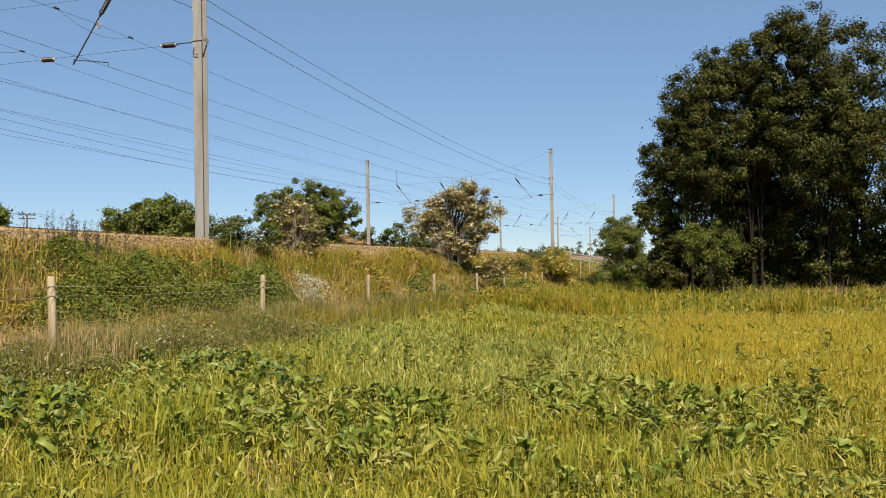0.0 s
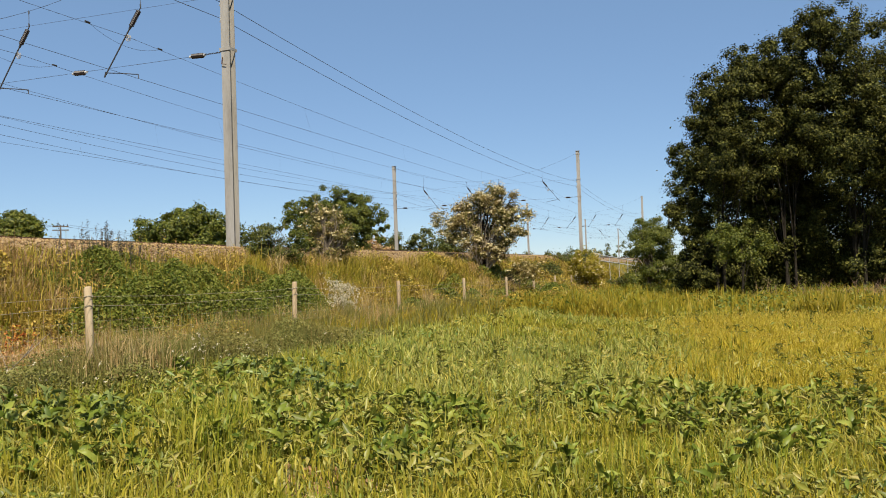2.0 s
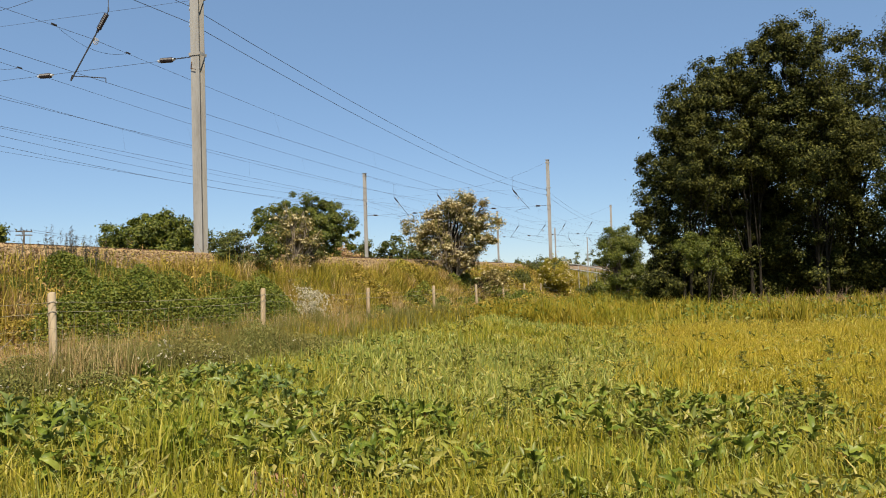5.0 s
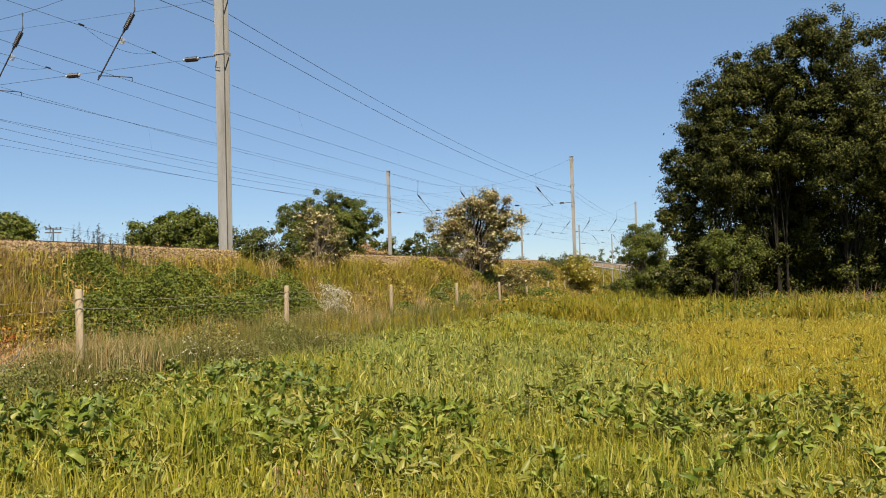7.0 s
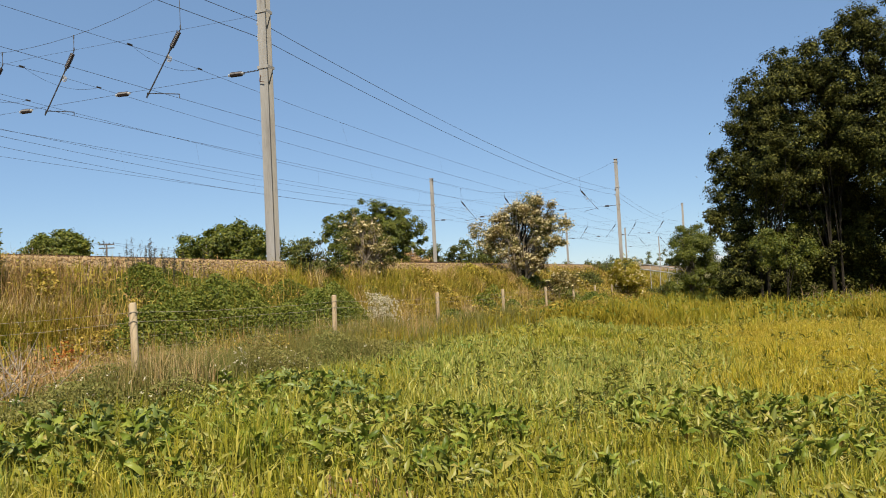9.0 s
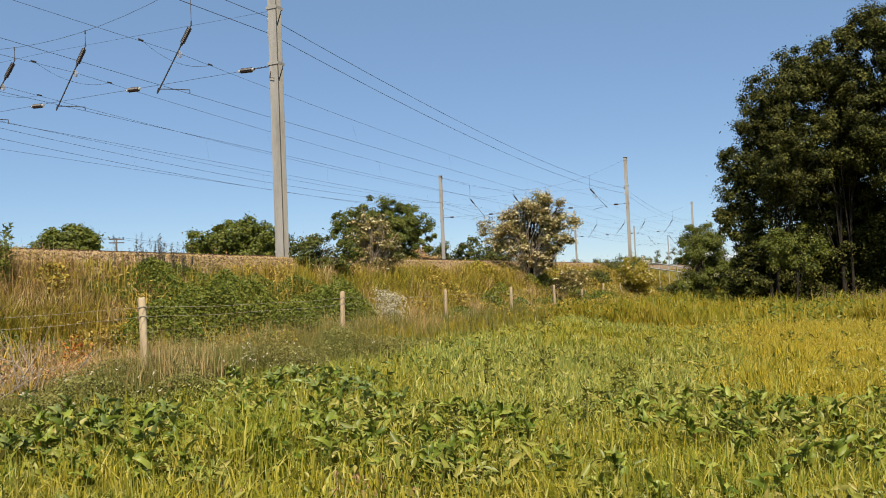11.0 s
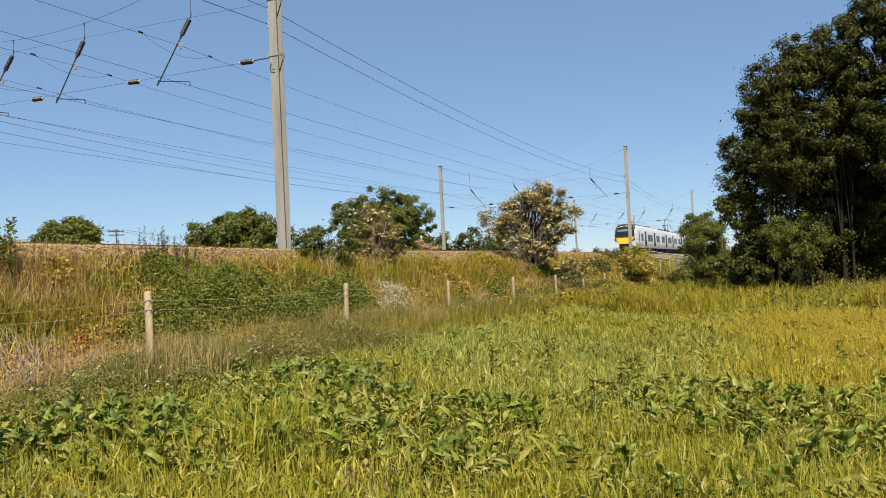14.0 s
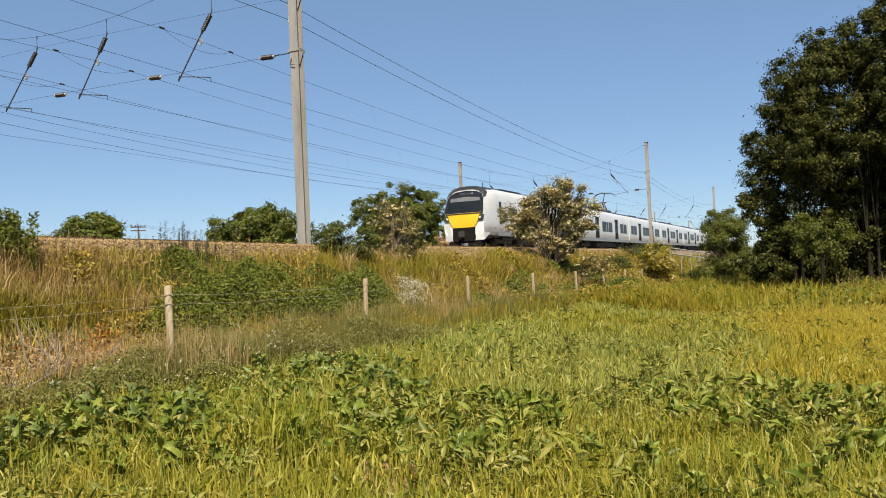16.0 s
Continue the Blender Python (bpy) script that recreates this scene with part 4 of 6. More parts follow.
    # bushes added to close gaps at the foot; the shade there is in M_TREE's colour
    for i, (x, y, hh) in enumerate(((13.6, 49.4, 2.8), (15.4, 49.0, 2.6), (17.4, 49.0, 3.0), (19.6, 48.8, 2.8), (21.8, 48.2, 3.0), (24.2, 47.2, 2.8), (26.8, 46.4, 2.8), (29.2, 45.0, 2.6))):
        tree("undergrowth_bush", "undergrowth bush added beneath the tall trees, leaves coloured for shade", "bush", (x, y, z0), hh, [(0, 0, hh * 0.5, 1.6, 0.8, hh * 0.5)], 9000, 0.13, M_TREE, 0.04, 170 + i, 0.28, 80, stems=4, group="undergrowth", bark=M_DARKBARK, limb_n=3)
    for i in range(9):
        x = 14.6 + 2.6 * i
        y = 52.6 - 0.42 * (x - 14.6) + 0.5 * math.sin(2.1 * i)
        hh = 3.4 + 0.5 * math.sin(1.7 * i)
        tree("undergrowth_bush", "undergrowth bush added beneath the tall trees, leaves coloured for shade", "bush", (x, y, z0), hh, [(0, 0, hh * 0.5, 1.7, 0.9, hh * 0.5), (0, 0, 0.8, 1.7, 0.9, 0.8)], 7500, 0.17, M_TREE, 0.05, 190 + i, 0.34, 75, stems=3, group="undergrowth", bark=M_DARKBARK, limb_n=3, fill=0.5)
    # a low leafy spray in front of the dark trees; its lit look is a paler leaf colour
    tree("sapling", "young sapling before the trees, its sunlit look put into paler green leaves", "sapling", (13.9, 44.0, -0.5), 4.6, [(0, 0, 3.5, 1.5, 0.8, 0.75), (0.8, 0, 3.0, 1.1, 0.7, 0.7), (-0.7, 0, 3.1, 0.9, 0.6, 0.9), (0.2, 0.2, 2.5, 1.2, 0.6, 0.7)], 9000, 0.11, M_FARTREE, 0.05, 18, 0.22, 60, stems=2, limb_n=6, bark=M_DARKBARK)
    # round bush beside the trees
    tree("round_bush", "rounded green bush with dense small leaves", "bush", (12.65, 60.5, -0.45), 6.0, [(0.3, 0, 4.4, 1.5, 1.3, 1.2), (0.2, 0, 3.5, 1.95, 1.6, 1.5), (0.5, 0, 2.4, 1.7, 1.4, 1.3), (-0.9, -0.4, 1.2, 0.9, 0.8, 0.8), (0.5, 0.2, 1.2, 0.8, 0.8, 0.9), (2.0, 0.3, 2.3, 0.8, 0.8, 1.5), (2.2, 0.3, 1.2, 0.9, 0.8, 1.0)], 38000, 0.12, M_FARTREE, 0.12, 19, 0.32, 150, stems=4, fill=0.35)


def bank_shrubs():
    def base(s, q):
        p = W(s, q)
        return (p.x, p.y, ground_at(s, q) - 0.03)
    b = base(10.8, 35.3)
    tree("elder_bush", "elder bush full of cream flower heads on the bank", "elder bush", b, 4.3,
         [(0.45, 0, 3.15, 1.25, 1.2, 1.05), (-1.3, 0, 2.45, 0.95, 1.0, 0.85), (1.45, 0, 2.5, 0.85, 0.9, 0.9), (0, -0.2, 2.0, 1.6, 1.0, 0.75), (-0.35, 0.1, 3.1, 0.8, 0.7, 0.6), (0.55, 0, 3.6, 0.5, 0.5, 0.4), (-0.15, 0, 3.45, 0.3, 0.3, 0.35), (0.5, 0.0, 1.3, 0.9, 0.7, 0.5)], 34000, 0.080, M_ELDER, 0.07, 31, 0.17, 230, blossom=(1500, 0.075), stems=8, fill=0.25, twigs=110, limb_n=8, bark=M_DARKBARK)
    b = base(9.9, 33.9)
    tree("elder_bush", "low elder sprays with cream blossom under the larger bush", "elder bush", b, 1.3, [(-1.3, 0.6, 0.9, 0.6, 0.5, 0.35), (1.5, 0.4, 1.0, 0.8, 0.6, 0.45)], 3800, 0.08, M_ELDER, 0.03, 32, 0.18, 56, blossom=(60, 0.08), stems=3, limb_n=4, bark=M_DARKBARK)
    b = base(9.4, 53.5)
    tree("elder_bush", "small round elder bush dotted with cream blossom", "elder bush", b, 2.5, [(0, 0, 1.75, 1.1, 1.0, 0.95), (0.3, 0, 1.0, 1.1, 1.0, 0.8)], 9000, 0.10, M_TALL, 0.05, 33, 0.22, 70, blossom=(170, 0.09), stems=4)
    b = base(11.75, 19.4)
    tree("hawthorn_bush", "dark green hawthorn bush on the bank's crest", "bush", b, 1.4, [(-0.05, 0, 0.55, 0.6, 0.5, 0.52), (0.5, 0.1, 0.45, 0.5, 0.4, 0.4), (-0.05, 0, 1.12, 0.22, 0.2, 0.22), (-0.35, 0, 0.6, 0.42, 0.4, 0.42)], 9000, 0.06, M_HAWTHORN, 0.025, 34, 0.10, 90, stems=4)
    b = base(11.6, 22.2)
    tree("elder_bush", "half-bare elder with pale twigs and few blossoms", "elder bush", b, 1.9, [(0, 0, 1.0, 0.75, 0.6, 0.65), (-0.15, 0, 1.55, 0.5, 0.45, 0.38), (0.35, 0, 0.7, 0.65, 0.5, 0.45), (0.2, 0, 1.4, 0.5, 0.4, 0.3)], 6500, 0.065, M_ELDER, 0.03, 35, 0.13, 80, blossom=(110, 0.07), stems=4, twigs=120)
    # dark scrub along the crest further off
    for i, (s, q, h, w) in enumerate(((11.4, 58, 1.2, 1.3), (11.5, 63, 1.0, 1.2), (10.6, 47, 0.8, 1.0), (8.2, 62, 1.1, 1.2), (7.5, 66, 1.2, 1.5))):
        tree("scrub_bush", "low green scrub bush on the railway bank", "bush", base(s, q), h, [(0, 0, h * 0.5, w, w * 0.8, h * 0.5)], 3200, 0.10, M_HAWTHORN, 0.03, 40 + i, 0.22, 34, stems=3, group="scrub on the bank")


def far_trees():
    def gz(x, y):
        return ground_at(*sq(x, y))
    lab = "distant rounded tree behind the railway"
    rows = ((-37.4, 65.7, 7.75, 3.0, 2.3, 21), (-23.6, 66.8, 7.9, 5.0, 3.1, 22), (-14.4, 84.5, 11.0, 5.9, 3.9, 23))
    for x, y, top, w, hh, seed in rows:
        z = gz(x, y)
        h = top - z
        tree("ash_tree", lab, "tree", (x, y, z), h, [(0, 0, h - hh, w * 0.70, w * 0.7, hh), (-w * 0.5, 0, h - hh * 0.98, w * 0.48, w * 0.5, hh * 0.68), (w * 0.5, 0, h - hh * 1.0, w * 0.5, w * 0.5, hh * 0.75), (0, 0, h - hh * 1.9, w * 0.75, w * 0.6, hh * 0.8), (w * 0.1, 0, h - hh * 0.7, w * 0.62, w * 0.5, hh * 0.6)], 60000, 0.24, M_FARTREE, 0.2, seed, 0.36, 420, stems=2, group="trees beyond the tracks", limb_n=14, fill=0.3)
    small = ((-6.5, 110.5, 7.9, 2.7, 2.4), (-10.3, 110.0, 7.4, 1.5, 2.2), (-3.2, 112, 6.6, 2.0, 1.8), (17.3, 169.8, 6.6, 3.6, 2.2), (21.6, 170, 6.4, 3.4, 2.0), (12.5, 172, 6.0, 3.0, 2.0), (41.7, 257.3, 10.6, 4.4, 4.2), (36.5, 258, 9.4, 3.8, 3.4), (47.5, 258, 10.2, 4.4, 4.0), (53.5, 260, 10.4, 4.4, 4.0), (28, 200, 7.0, 4.0, 2.6), (1.0, 140, 6.3, 3.5, 2.0), (-3.0, 135, 6.2, 3.0, 1.9), (-20.0, 104, 6.0, 3.0, 1.8), (-55, 82, 8.6, 4.0, 3.4))
    for i, (x, y, top, w, hh) in enumerate(small):
        z = gz(x, y)
        h = top - z
        tree("hedge_tree", "small dark hedgerow tree far beyond the tracks", "tree", (x, y, z), h, [(0, 0, h - hh, w * 0.8, w * 0.7, hh), (w * 0.5, 0, h - hh * 1.5, w * 0.6, w * 0.6, hh * 0.8), (-w * 0.5, 0, h - hh * 1.4, w * 0.6, w * 0.6, hh * 0.8)], 3600, 0.34, M_HAWTHORN, 0.14, 60 + i, 0.5, 44, group="hedgerow trees", limb_n=4, fill=0.4)
    z = gz(-12.9, 109)
    tree("brown_bush", "bush with withered red-brown leaves beyond the tracks", "bush", (-12.9, 109, z), 6.8 - z, [(0, 0, 6.1 - z, 1.6, 1.2, 0.7), (0.8, 0, 5.4 - z, 1.5, 1.2, 0.9), (-0.8, 0, 5.2 - z, 1.4, 1.0, 0.8)], 3600, 0.26, M_LITTER, 0.08, 88, 0.35, 44, stems=3, limb_n=4)


woodland()
bank_shrubs()
far_trees()


# ---- small built things by the line ----
def telegraph_pole():
    x, y = -63.6, 125.5
    z = ground_at(*sq(x, y))
    p = new("telegraph_pole")
    p.matrix_basis = pose(x, y, z, 0, 0, 25)
    part("pole", tube(bmesh.new(), [(0, 0, -0.5), (0, 0, 10.5)], [0.16, 0.11], 8), M_BARK, p)
    for zz in (10.3, 9.75):
        part("crossarm", box(bmesh.new(), -1.15, 1.15, -0.07, 0.07, zz - 0.08, zz + 0.08), M_BARK, p)
    for xx in (-1.0, -0.4, 0.4, 1.0):
        part("insulator", ribs(bmesh.new(), (xx, 0, 10.38), (xx, 0, 10.62), 0.08, 3), M_INS, p)
    tagged(p, "wooden telegraph pole with crossarms beyond the tracks", "pole")
    bm = bmesh.new()
    for xx in (-1.0, 1.0):
        a = Vector((x, y, z + 10.55)) + Vector((math.cos(radians(25)) * xx, math.sin(radians(25)) * xx, 0))
        for far in ((-160, 70, z + 10.4), (-8, 230, z + 10.0)):
            b = Vector(far)
            tube(bm, [a.lerp(b, u / 8) - Vector((0, 0, 3.0 * 4 * (u / 8) * (1 - u / 8))) for u in range(9)], 0.018, 4)
    w = new("telegraph_wire", mesh_of("telegraph_wire", bm, M_WIRE))
    tagged(w, "thin wires strung from a telegraph pole", "wire")


def railing():
    r = new("railing")
    a, b = W(9.75, 61.9), W(8.1, 76.0)
    za, zb = 2.50, 1.95
    for d in (0.0, 0.42):
        bm = bmesh.new()
        tube(bm, [(a.x, a.y, za - d), ((a.x + b.x) / 2, (a.y + b.y) / 2, (za + zb) / 2 - d + 0.02), (b.x, b.y, zb - d)], 0.045, 6)
        part("top_rail" if d == 0 else "mid_rail", bm, M_RAILING, r)
    for u in np.linspace(0, 1, 6):
        p = a.lerp(b, u)
        s, q = sq(p.x, p.y)
        part("post", tube(bmesh.new(), [(p.x, p.y, ground_at(s, q) - 0.1), (p.x, p.y, za + (zb - za) * u)], 0.025, 6), M_RAILING, r)
    tagged(r, "grey tubular handrail beside access steps", "railing")


def cabinet():
    c = new("equipment_cabinet")
    p = W(29.4, 186)
    z = float(rail_z(186)) - 0.24
    c.matrix_basis = pose(p.x, p.y, z, 0, 0, -TURN)
    part("body", box(bmesh.new(), -0.6, 0.6, -0.35, 0.35, 0, 1.9, 0.03), M_CABINET, c)
    part("roof", box(bmesh.new(), -0.68, 0.68, -0.42, 0.42, 1.9, 2.0, 0.02), M_CABINET, c)
    for x in (-0.3, 0.3):
        part("door", box(bmesh.new(), x - 0.27, x + 0.27, -0.375, -0.35, 0.1, 1.8, 0.01), M_CABINET, c)
    tagged(c, "white trackside equipment cabinet on the ballast", "cabinet")


telegraph_pole()
railing()
cabinet()


# ---- meadow and bank plants ----
RNG = np.random.default_rng(77)


def field_noise(x, y, k, seed):
    """Smooth drifts over the ground, about 0 to 1."""
    r = np.random.default_rng(seed)
    out = np.zeros_like(x)
    for i in range(7):
        a, p = r.uniform(0, math.tau), r.uniform(0, math.tau)
        f = k * r.uniform(0.6, 1.8)
        out += np.sin(f * (x * math.cos(a) + y * math.sin(a)) + p)
    return 0.5 + out / 5.2


def wedge(n, r0, r1, a0=-43, a1=37, power=2.0):
    """Points over the meadow in front of the camera's standing place."""
    u = RNG.uniform(0, 1, n)
    r = (r0 ** power + u * (r1 ** power - r0 ** power)) ** (1 / power)
    a = np.radians(RNG.uniform(a0, a1, n))
    return r * np.sin(a), 0.65 + r * np.cos(a)


def on_ground(x, y):
    s, q = sq(x, y)
    return np.stack([x, y, ground_z(s, q) - 0.01], 1)


def yellow_share(x, y):
    edge = x - (1.7 + 0.125 * y) + 1.6 * (field_noise(x, y, 0.9, 3) - 0.5)
    a = 1 / (1 + np.exp(-edge * 1.6))
    return np.clip(a * 0.93 / (1 + np.exp((y - 27.5) * 1.1)) + 0.07 * smooth((field_noise(x, y, 1.4, 5) - 0.30) / 0.5) * (y < 18), 0, 1)


DOCK_BEDS = ((-1.5, 8.9, 1.7, 1.5, 72), (-3.5, 7.6, 1.3, 1.6, 50), (-3.0, 11.3, 1.3, 1.2, 11), (1.9, 9.2, 1.1, 1.7, 54), (-0.4, 7.3, 0.8, 0.6, 6), (2.6, 7.3, 0.7, 0.7, 12), (3.7, 9.4, 0.4, 0.8, 8), (0.9, 6.6, 0.8, 0.6, 9))


BLUE_BEDS = ((-2.7, 11.6, 1.0, 1.0, 22), (-1.8, 10.6, 0.6, 0.5, 6), (-4.2, 7.9, 0.9, 1.3, 26), (-4.9, 9.4, 0.6, 0.8, 9))


def dock_share(x, y):
    out = np.zeros_like(x)
    for cx, cy, rx, ry, n in DOCK_BEDS:
        out = np.maximum(out, np.clip(1.3 - ((x - cx) / rx) ** 2 - ((y - cy) / ry) ** 2, 0, 1))
    return out


def meadow():
    xs, ys = [], []
    for n, r0, r1, p in ((130000, 4.6, 10.5, 1.5), (130000, 10.5, 25, 1.5), (90000, 25, 72, 1.6)):
        x, y = wedge(n, r0, r1, power=p)
        xs.append(x), ys.append(y)
    x, y = wedge(110000, 0.3, 30, 0, 360, 1.4)      # the meadow all round the camera's standing place
    xs.append(x), ys.append(y)
    x, y = wedge(90000, 0.2, 9, 34, 320, 1.7)
    xs.append(x), ys.append(y)
    x, y = wedge(110000, 9.5, 29, 2, 37, 1.6)       # the close stand of ripening grass
    xs.append(x), ys.append(y)
    x, y = np.concatenate(xs), np.concatenate(ys)
    s, q = sq(x, y)
    u = RNG.uniform(0, 1, len(x))
    bare = field_noise(x, y, 2.3, 9) * 0.6 + field_noise(x, y, 5.0, 10) * 0.4
    keep = (s < 8.15) & ((bare < 0.63) | (u < 0.16) | (y > 11)) & (u > 0.30 * dock_share(x, y))
    x, y = x[keep], y[keep]
    s, q = sq(x, y)
    r = np.hypot(x, y)
    yel = RNG.uniform(0, 1, len(x)) < yellow_share(x, y)
    far = y > 27.5 + 1.5 * np.sin(x) + 2.0 * field_noise(x, y, 0.5, 17)
    oat = ~yel & ~far & (RNG.uniform(0, 1, len(x)) < 0.75 * smooth((y - 8.0) / 4) * smooth((field_noise(x, y, 0.6, 19) - 0.15) / 0.4) * smooth((6.5 + 0.18 * y - x * 2.2) / 5))
    width = 0.0050 + 0.00080 * r
    low = 1 + 0.22 * dock_share(x, y) * RNG.uniform(0, 1, len(x))
    for name, mask, h0, h1, bend, mat, label, wf in (
            ("meadow_grass", ~yel & ~far & ~oat, 0.06, 0.30, 0.8, M_GRASS, "fresh yellow-green meadow grass", 1.15),
            ("oat_grass", oat, 0.12, 0.30, 0.6, M_OAT, "pale blue-green self-sown oats", 1.35),
            ("hay_grass", yel & ~far, 0.09, 0.27, 0.55, M_HAY, "ripening yellow meadow grass", 0.72),
            ("tall_grass", far, 0.25, 0.72, 0.5, M_TALL, "tall green grass along the field's edge", 1.1)):
        px, py = x[mask], y[mask]
        n = len(px)
        h = (h0 + (h1 - h0) * RNG.uniform(0, 1, n) ** 1.3) * (0.7 + 0.6 * field_noise(px, py, 1.3, 21)) * (0.72 + 0.56 * np.clip(field_noise(px, py, 6.0, 22), 0, 1)) * low[mask]
        ob = blades(name, on_ground(px, py), h, width[mask] * wf * RNG.uniform(0.6, 1.6, n), bend, mat, RNG)
        tagged(ob, label, "grass", kind="stuff")
    # nodding seed heads over the ripening grass
    x, y = wedge(60000, 7, 28.5, -4, 37, 1.5)
    m = RNG.uniform(0, 1, len(x)) < 0.06 + 0.9 * yellow_share(x, y)
    x, y = x[m], y[m]
    P = on_ground(x, y)
    P[:, 2] += RNG.uniform(0.14, 0.30, len(x))
    N = RNG.normal(0, 1, P.shape) * np.array([1, 1, 0.25])
    tagged(new("grass_seed_heads", leaf_mesh("grass_seed_heads", P, N, (0.016 + 0.0009 * y) * RNG.uniform(0.6, 1.5, len(x)), M_HAYHEAD, RNG, 0.35)), "pale gold seed heads of meadow grass", "grass", kind="stuff")


def oat_tufts():
    """Taller, broader blades in tufts between the docks and towards the fence."""
    c = 2600
    cx, cy = wedge(c, 5.2, 21, -40, 30, 1.3)
    cx, cy = cx[yellow_share(cx, cy) < 0.5], cy[yellow_share(cx, cy) < 0.5]
    k = 13
    x, y = np.repeat(cx, k) + RNG.normal(0, 0.09, len(cx) * k), np.repeat(cy, k) + RNG.normal(0, 0.09, len(cx) * k)
    s, q = sq(x, y)
    keep = s < 8.0
    x, y = x[keep], y[keep]
    n = len(x)
    blue = RNG.uniform(0, 1, n) < 0.25 + 0.45 * smooth((y - 9) / 4)
    for name, m, mat, label in (("oat_tufts", blue, M_OAT, "broad blue-green blades of self-sown oats"), ("grass_tufts", ~blue, M_GRASS, "bright yellow-green grass tufts among docks")):
        h = RNG.uniform(0.16, 0.38, m.sum())
        tagged(blades(name, on_ground(x[m], y[m]), h, (0.011 + 0.0006 * y[m]) * RNG.uniform(0.7, 1.4, m.sum()), 0.75, mat, RNG), label, "grass", kind="stuff")


def bed_grass():
    """Blades that grow up through the dock beds."""
    xs, ys = [], []
    for cx, cy, rx, ry, n in DOCK_BEDS:
        k = int(900 * rx * ry) + 200
        a, r = RNG.uniform(0, math.tau, k), np.sqrt(RNG.uniform(0, 1, k)) * 1.15
        xs.append(cx + rx * r * np.cos(a)), ys.append(cy + ry * r * np.sin(a))
    x, y = np.concatenate(xs), np.concatenate(ys)
    n = len(x)
    blue = RNG.uniform(0, 1, n) < 0.3
    for name, m, mat, label in (("dock_bed_grass", ~blue, M_GRASS, "yellow-green grass growing up through docks"), ("dock_bed_oats", blue, M_OAT, "blue-green oat blades among the docks")):
        k = int(m.sum())
        tagged(blades(name, on_ground(x[m], y[m]), RNG.uniform(0.15, 0.40, k), 0.009 * RNG.uniform(0.6, 1.5, k), 0.6, mat, RNG), label, "grass", kind="stuff")


def herbs():
    """Broad leaves of low plants between the blades."""
    x, y = wedge(150000, 3.6, 32, power=1.25)
    s, q = sq(x, y)
    drift = field_noise(x, y, 1.1, 41)
    dens = 0.25 + 0.75 * smooth((drift - 0.35) / 0.4)
    dens = dens * (1 - 0.8 * (yellow_share(x, y) > 0.7))
    dens = dens * (1 - 0.75 * smooth((np.hypot(x, y) - 9) / 16))
    dens = np.maximum(dens, 0.95 * dock_share(x, y))
    keep = (s < 8.2) & (RNG.uniform(0, 1, len(x)) < dens)
    x, y = x[keep], y[keep]
    s, q = sq(x, y)
    n = len(x)
    P = on_ground(x, y)
    P[:, 2] += RNG.uniform(0.02, 0.26, n) * (0.6 + 0.7 * field_noise(x, y, 1.6, 42))
    N = RNG.normal(0, 0.65, (n, 3)) + np.array([0.05, -0.25, 0.75])
    bed = dock_share(x, y)
    size = (0.05 + 0.0022 * np.hypot(x, y)) * RNG.uniform(0.4, 1.8, n) * (1 + 0.9 * bed * RNG.uniform(0, 1, n))
    blue = RNG.uniform(0, 1, n) < 0.85 * np.exp(-(((s - 6.6) / 0.9) ** 2 + ((q - 13.5) / 4.0) ** 2)) + 0.06
    for name, m, mat, label in (("meadow_herbs", ~blue, M_HERB, "low broad-leaved herbs among the grass"), ("blue_green_herbs", blue, M_BLUEHERB, "blue-green leafy herbs near the fence")):
        tagged(new(name, leaf_mesh(name, P[m], N[m], size[m], mat, RNG, 0.34)), label, "herbs", kind="stuff")


def edge_weeds():
    """Leafy weeds mixed into the tall grass at the field's end."""
    x, y = wedge(26000, 26, 60, power=1.6)
    s, q = sq(x, y)
    keep = (s < 8.6) & (RNG.uniform(0, 1, len(x)) < np.clip(field_noise(x, y, 0.8, 51), 0, 1) ** 1.5 * 1.4)
    x, y = x[keep], y[keep]
    P = on_ground(x, y)
    P[:, 2] += RNG.uniform(0.15, 0.72, len(x))
    N = RNG.normal(0, 0.7, P.shape) + np.array([0, -0.3, 0.6])
    tagged(new("edge_weeds", leaf_mesh("edge_weeds", P, N, RNG.uniform(0.07, 0.17, len(x)), M_BRAMBLE, RNG, 0.5)), "leafy weeds in the tall grass", "weeds", kind="stuff")
    x = RNG.uniform(17, 31, 3200)
    y = 55.5 - 0.62 * x + RNG.normal(0, 1.2, 3200)
    tagged(blades("tan_edge_grass", on_ground(x, y), RNG.uniform(0.35, 0.7, 3200), np.full(3200, 0.03), 0.4, M_TAN, RNG), "dry grass at the foot of the trees", "grass", kind="stuff")


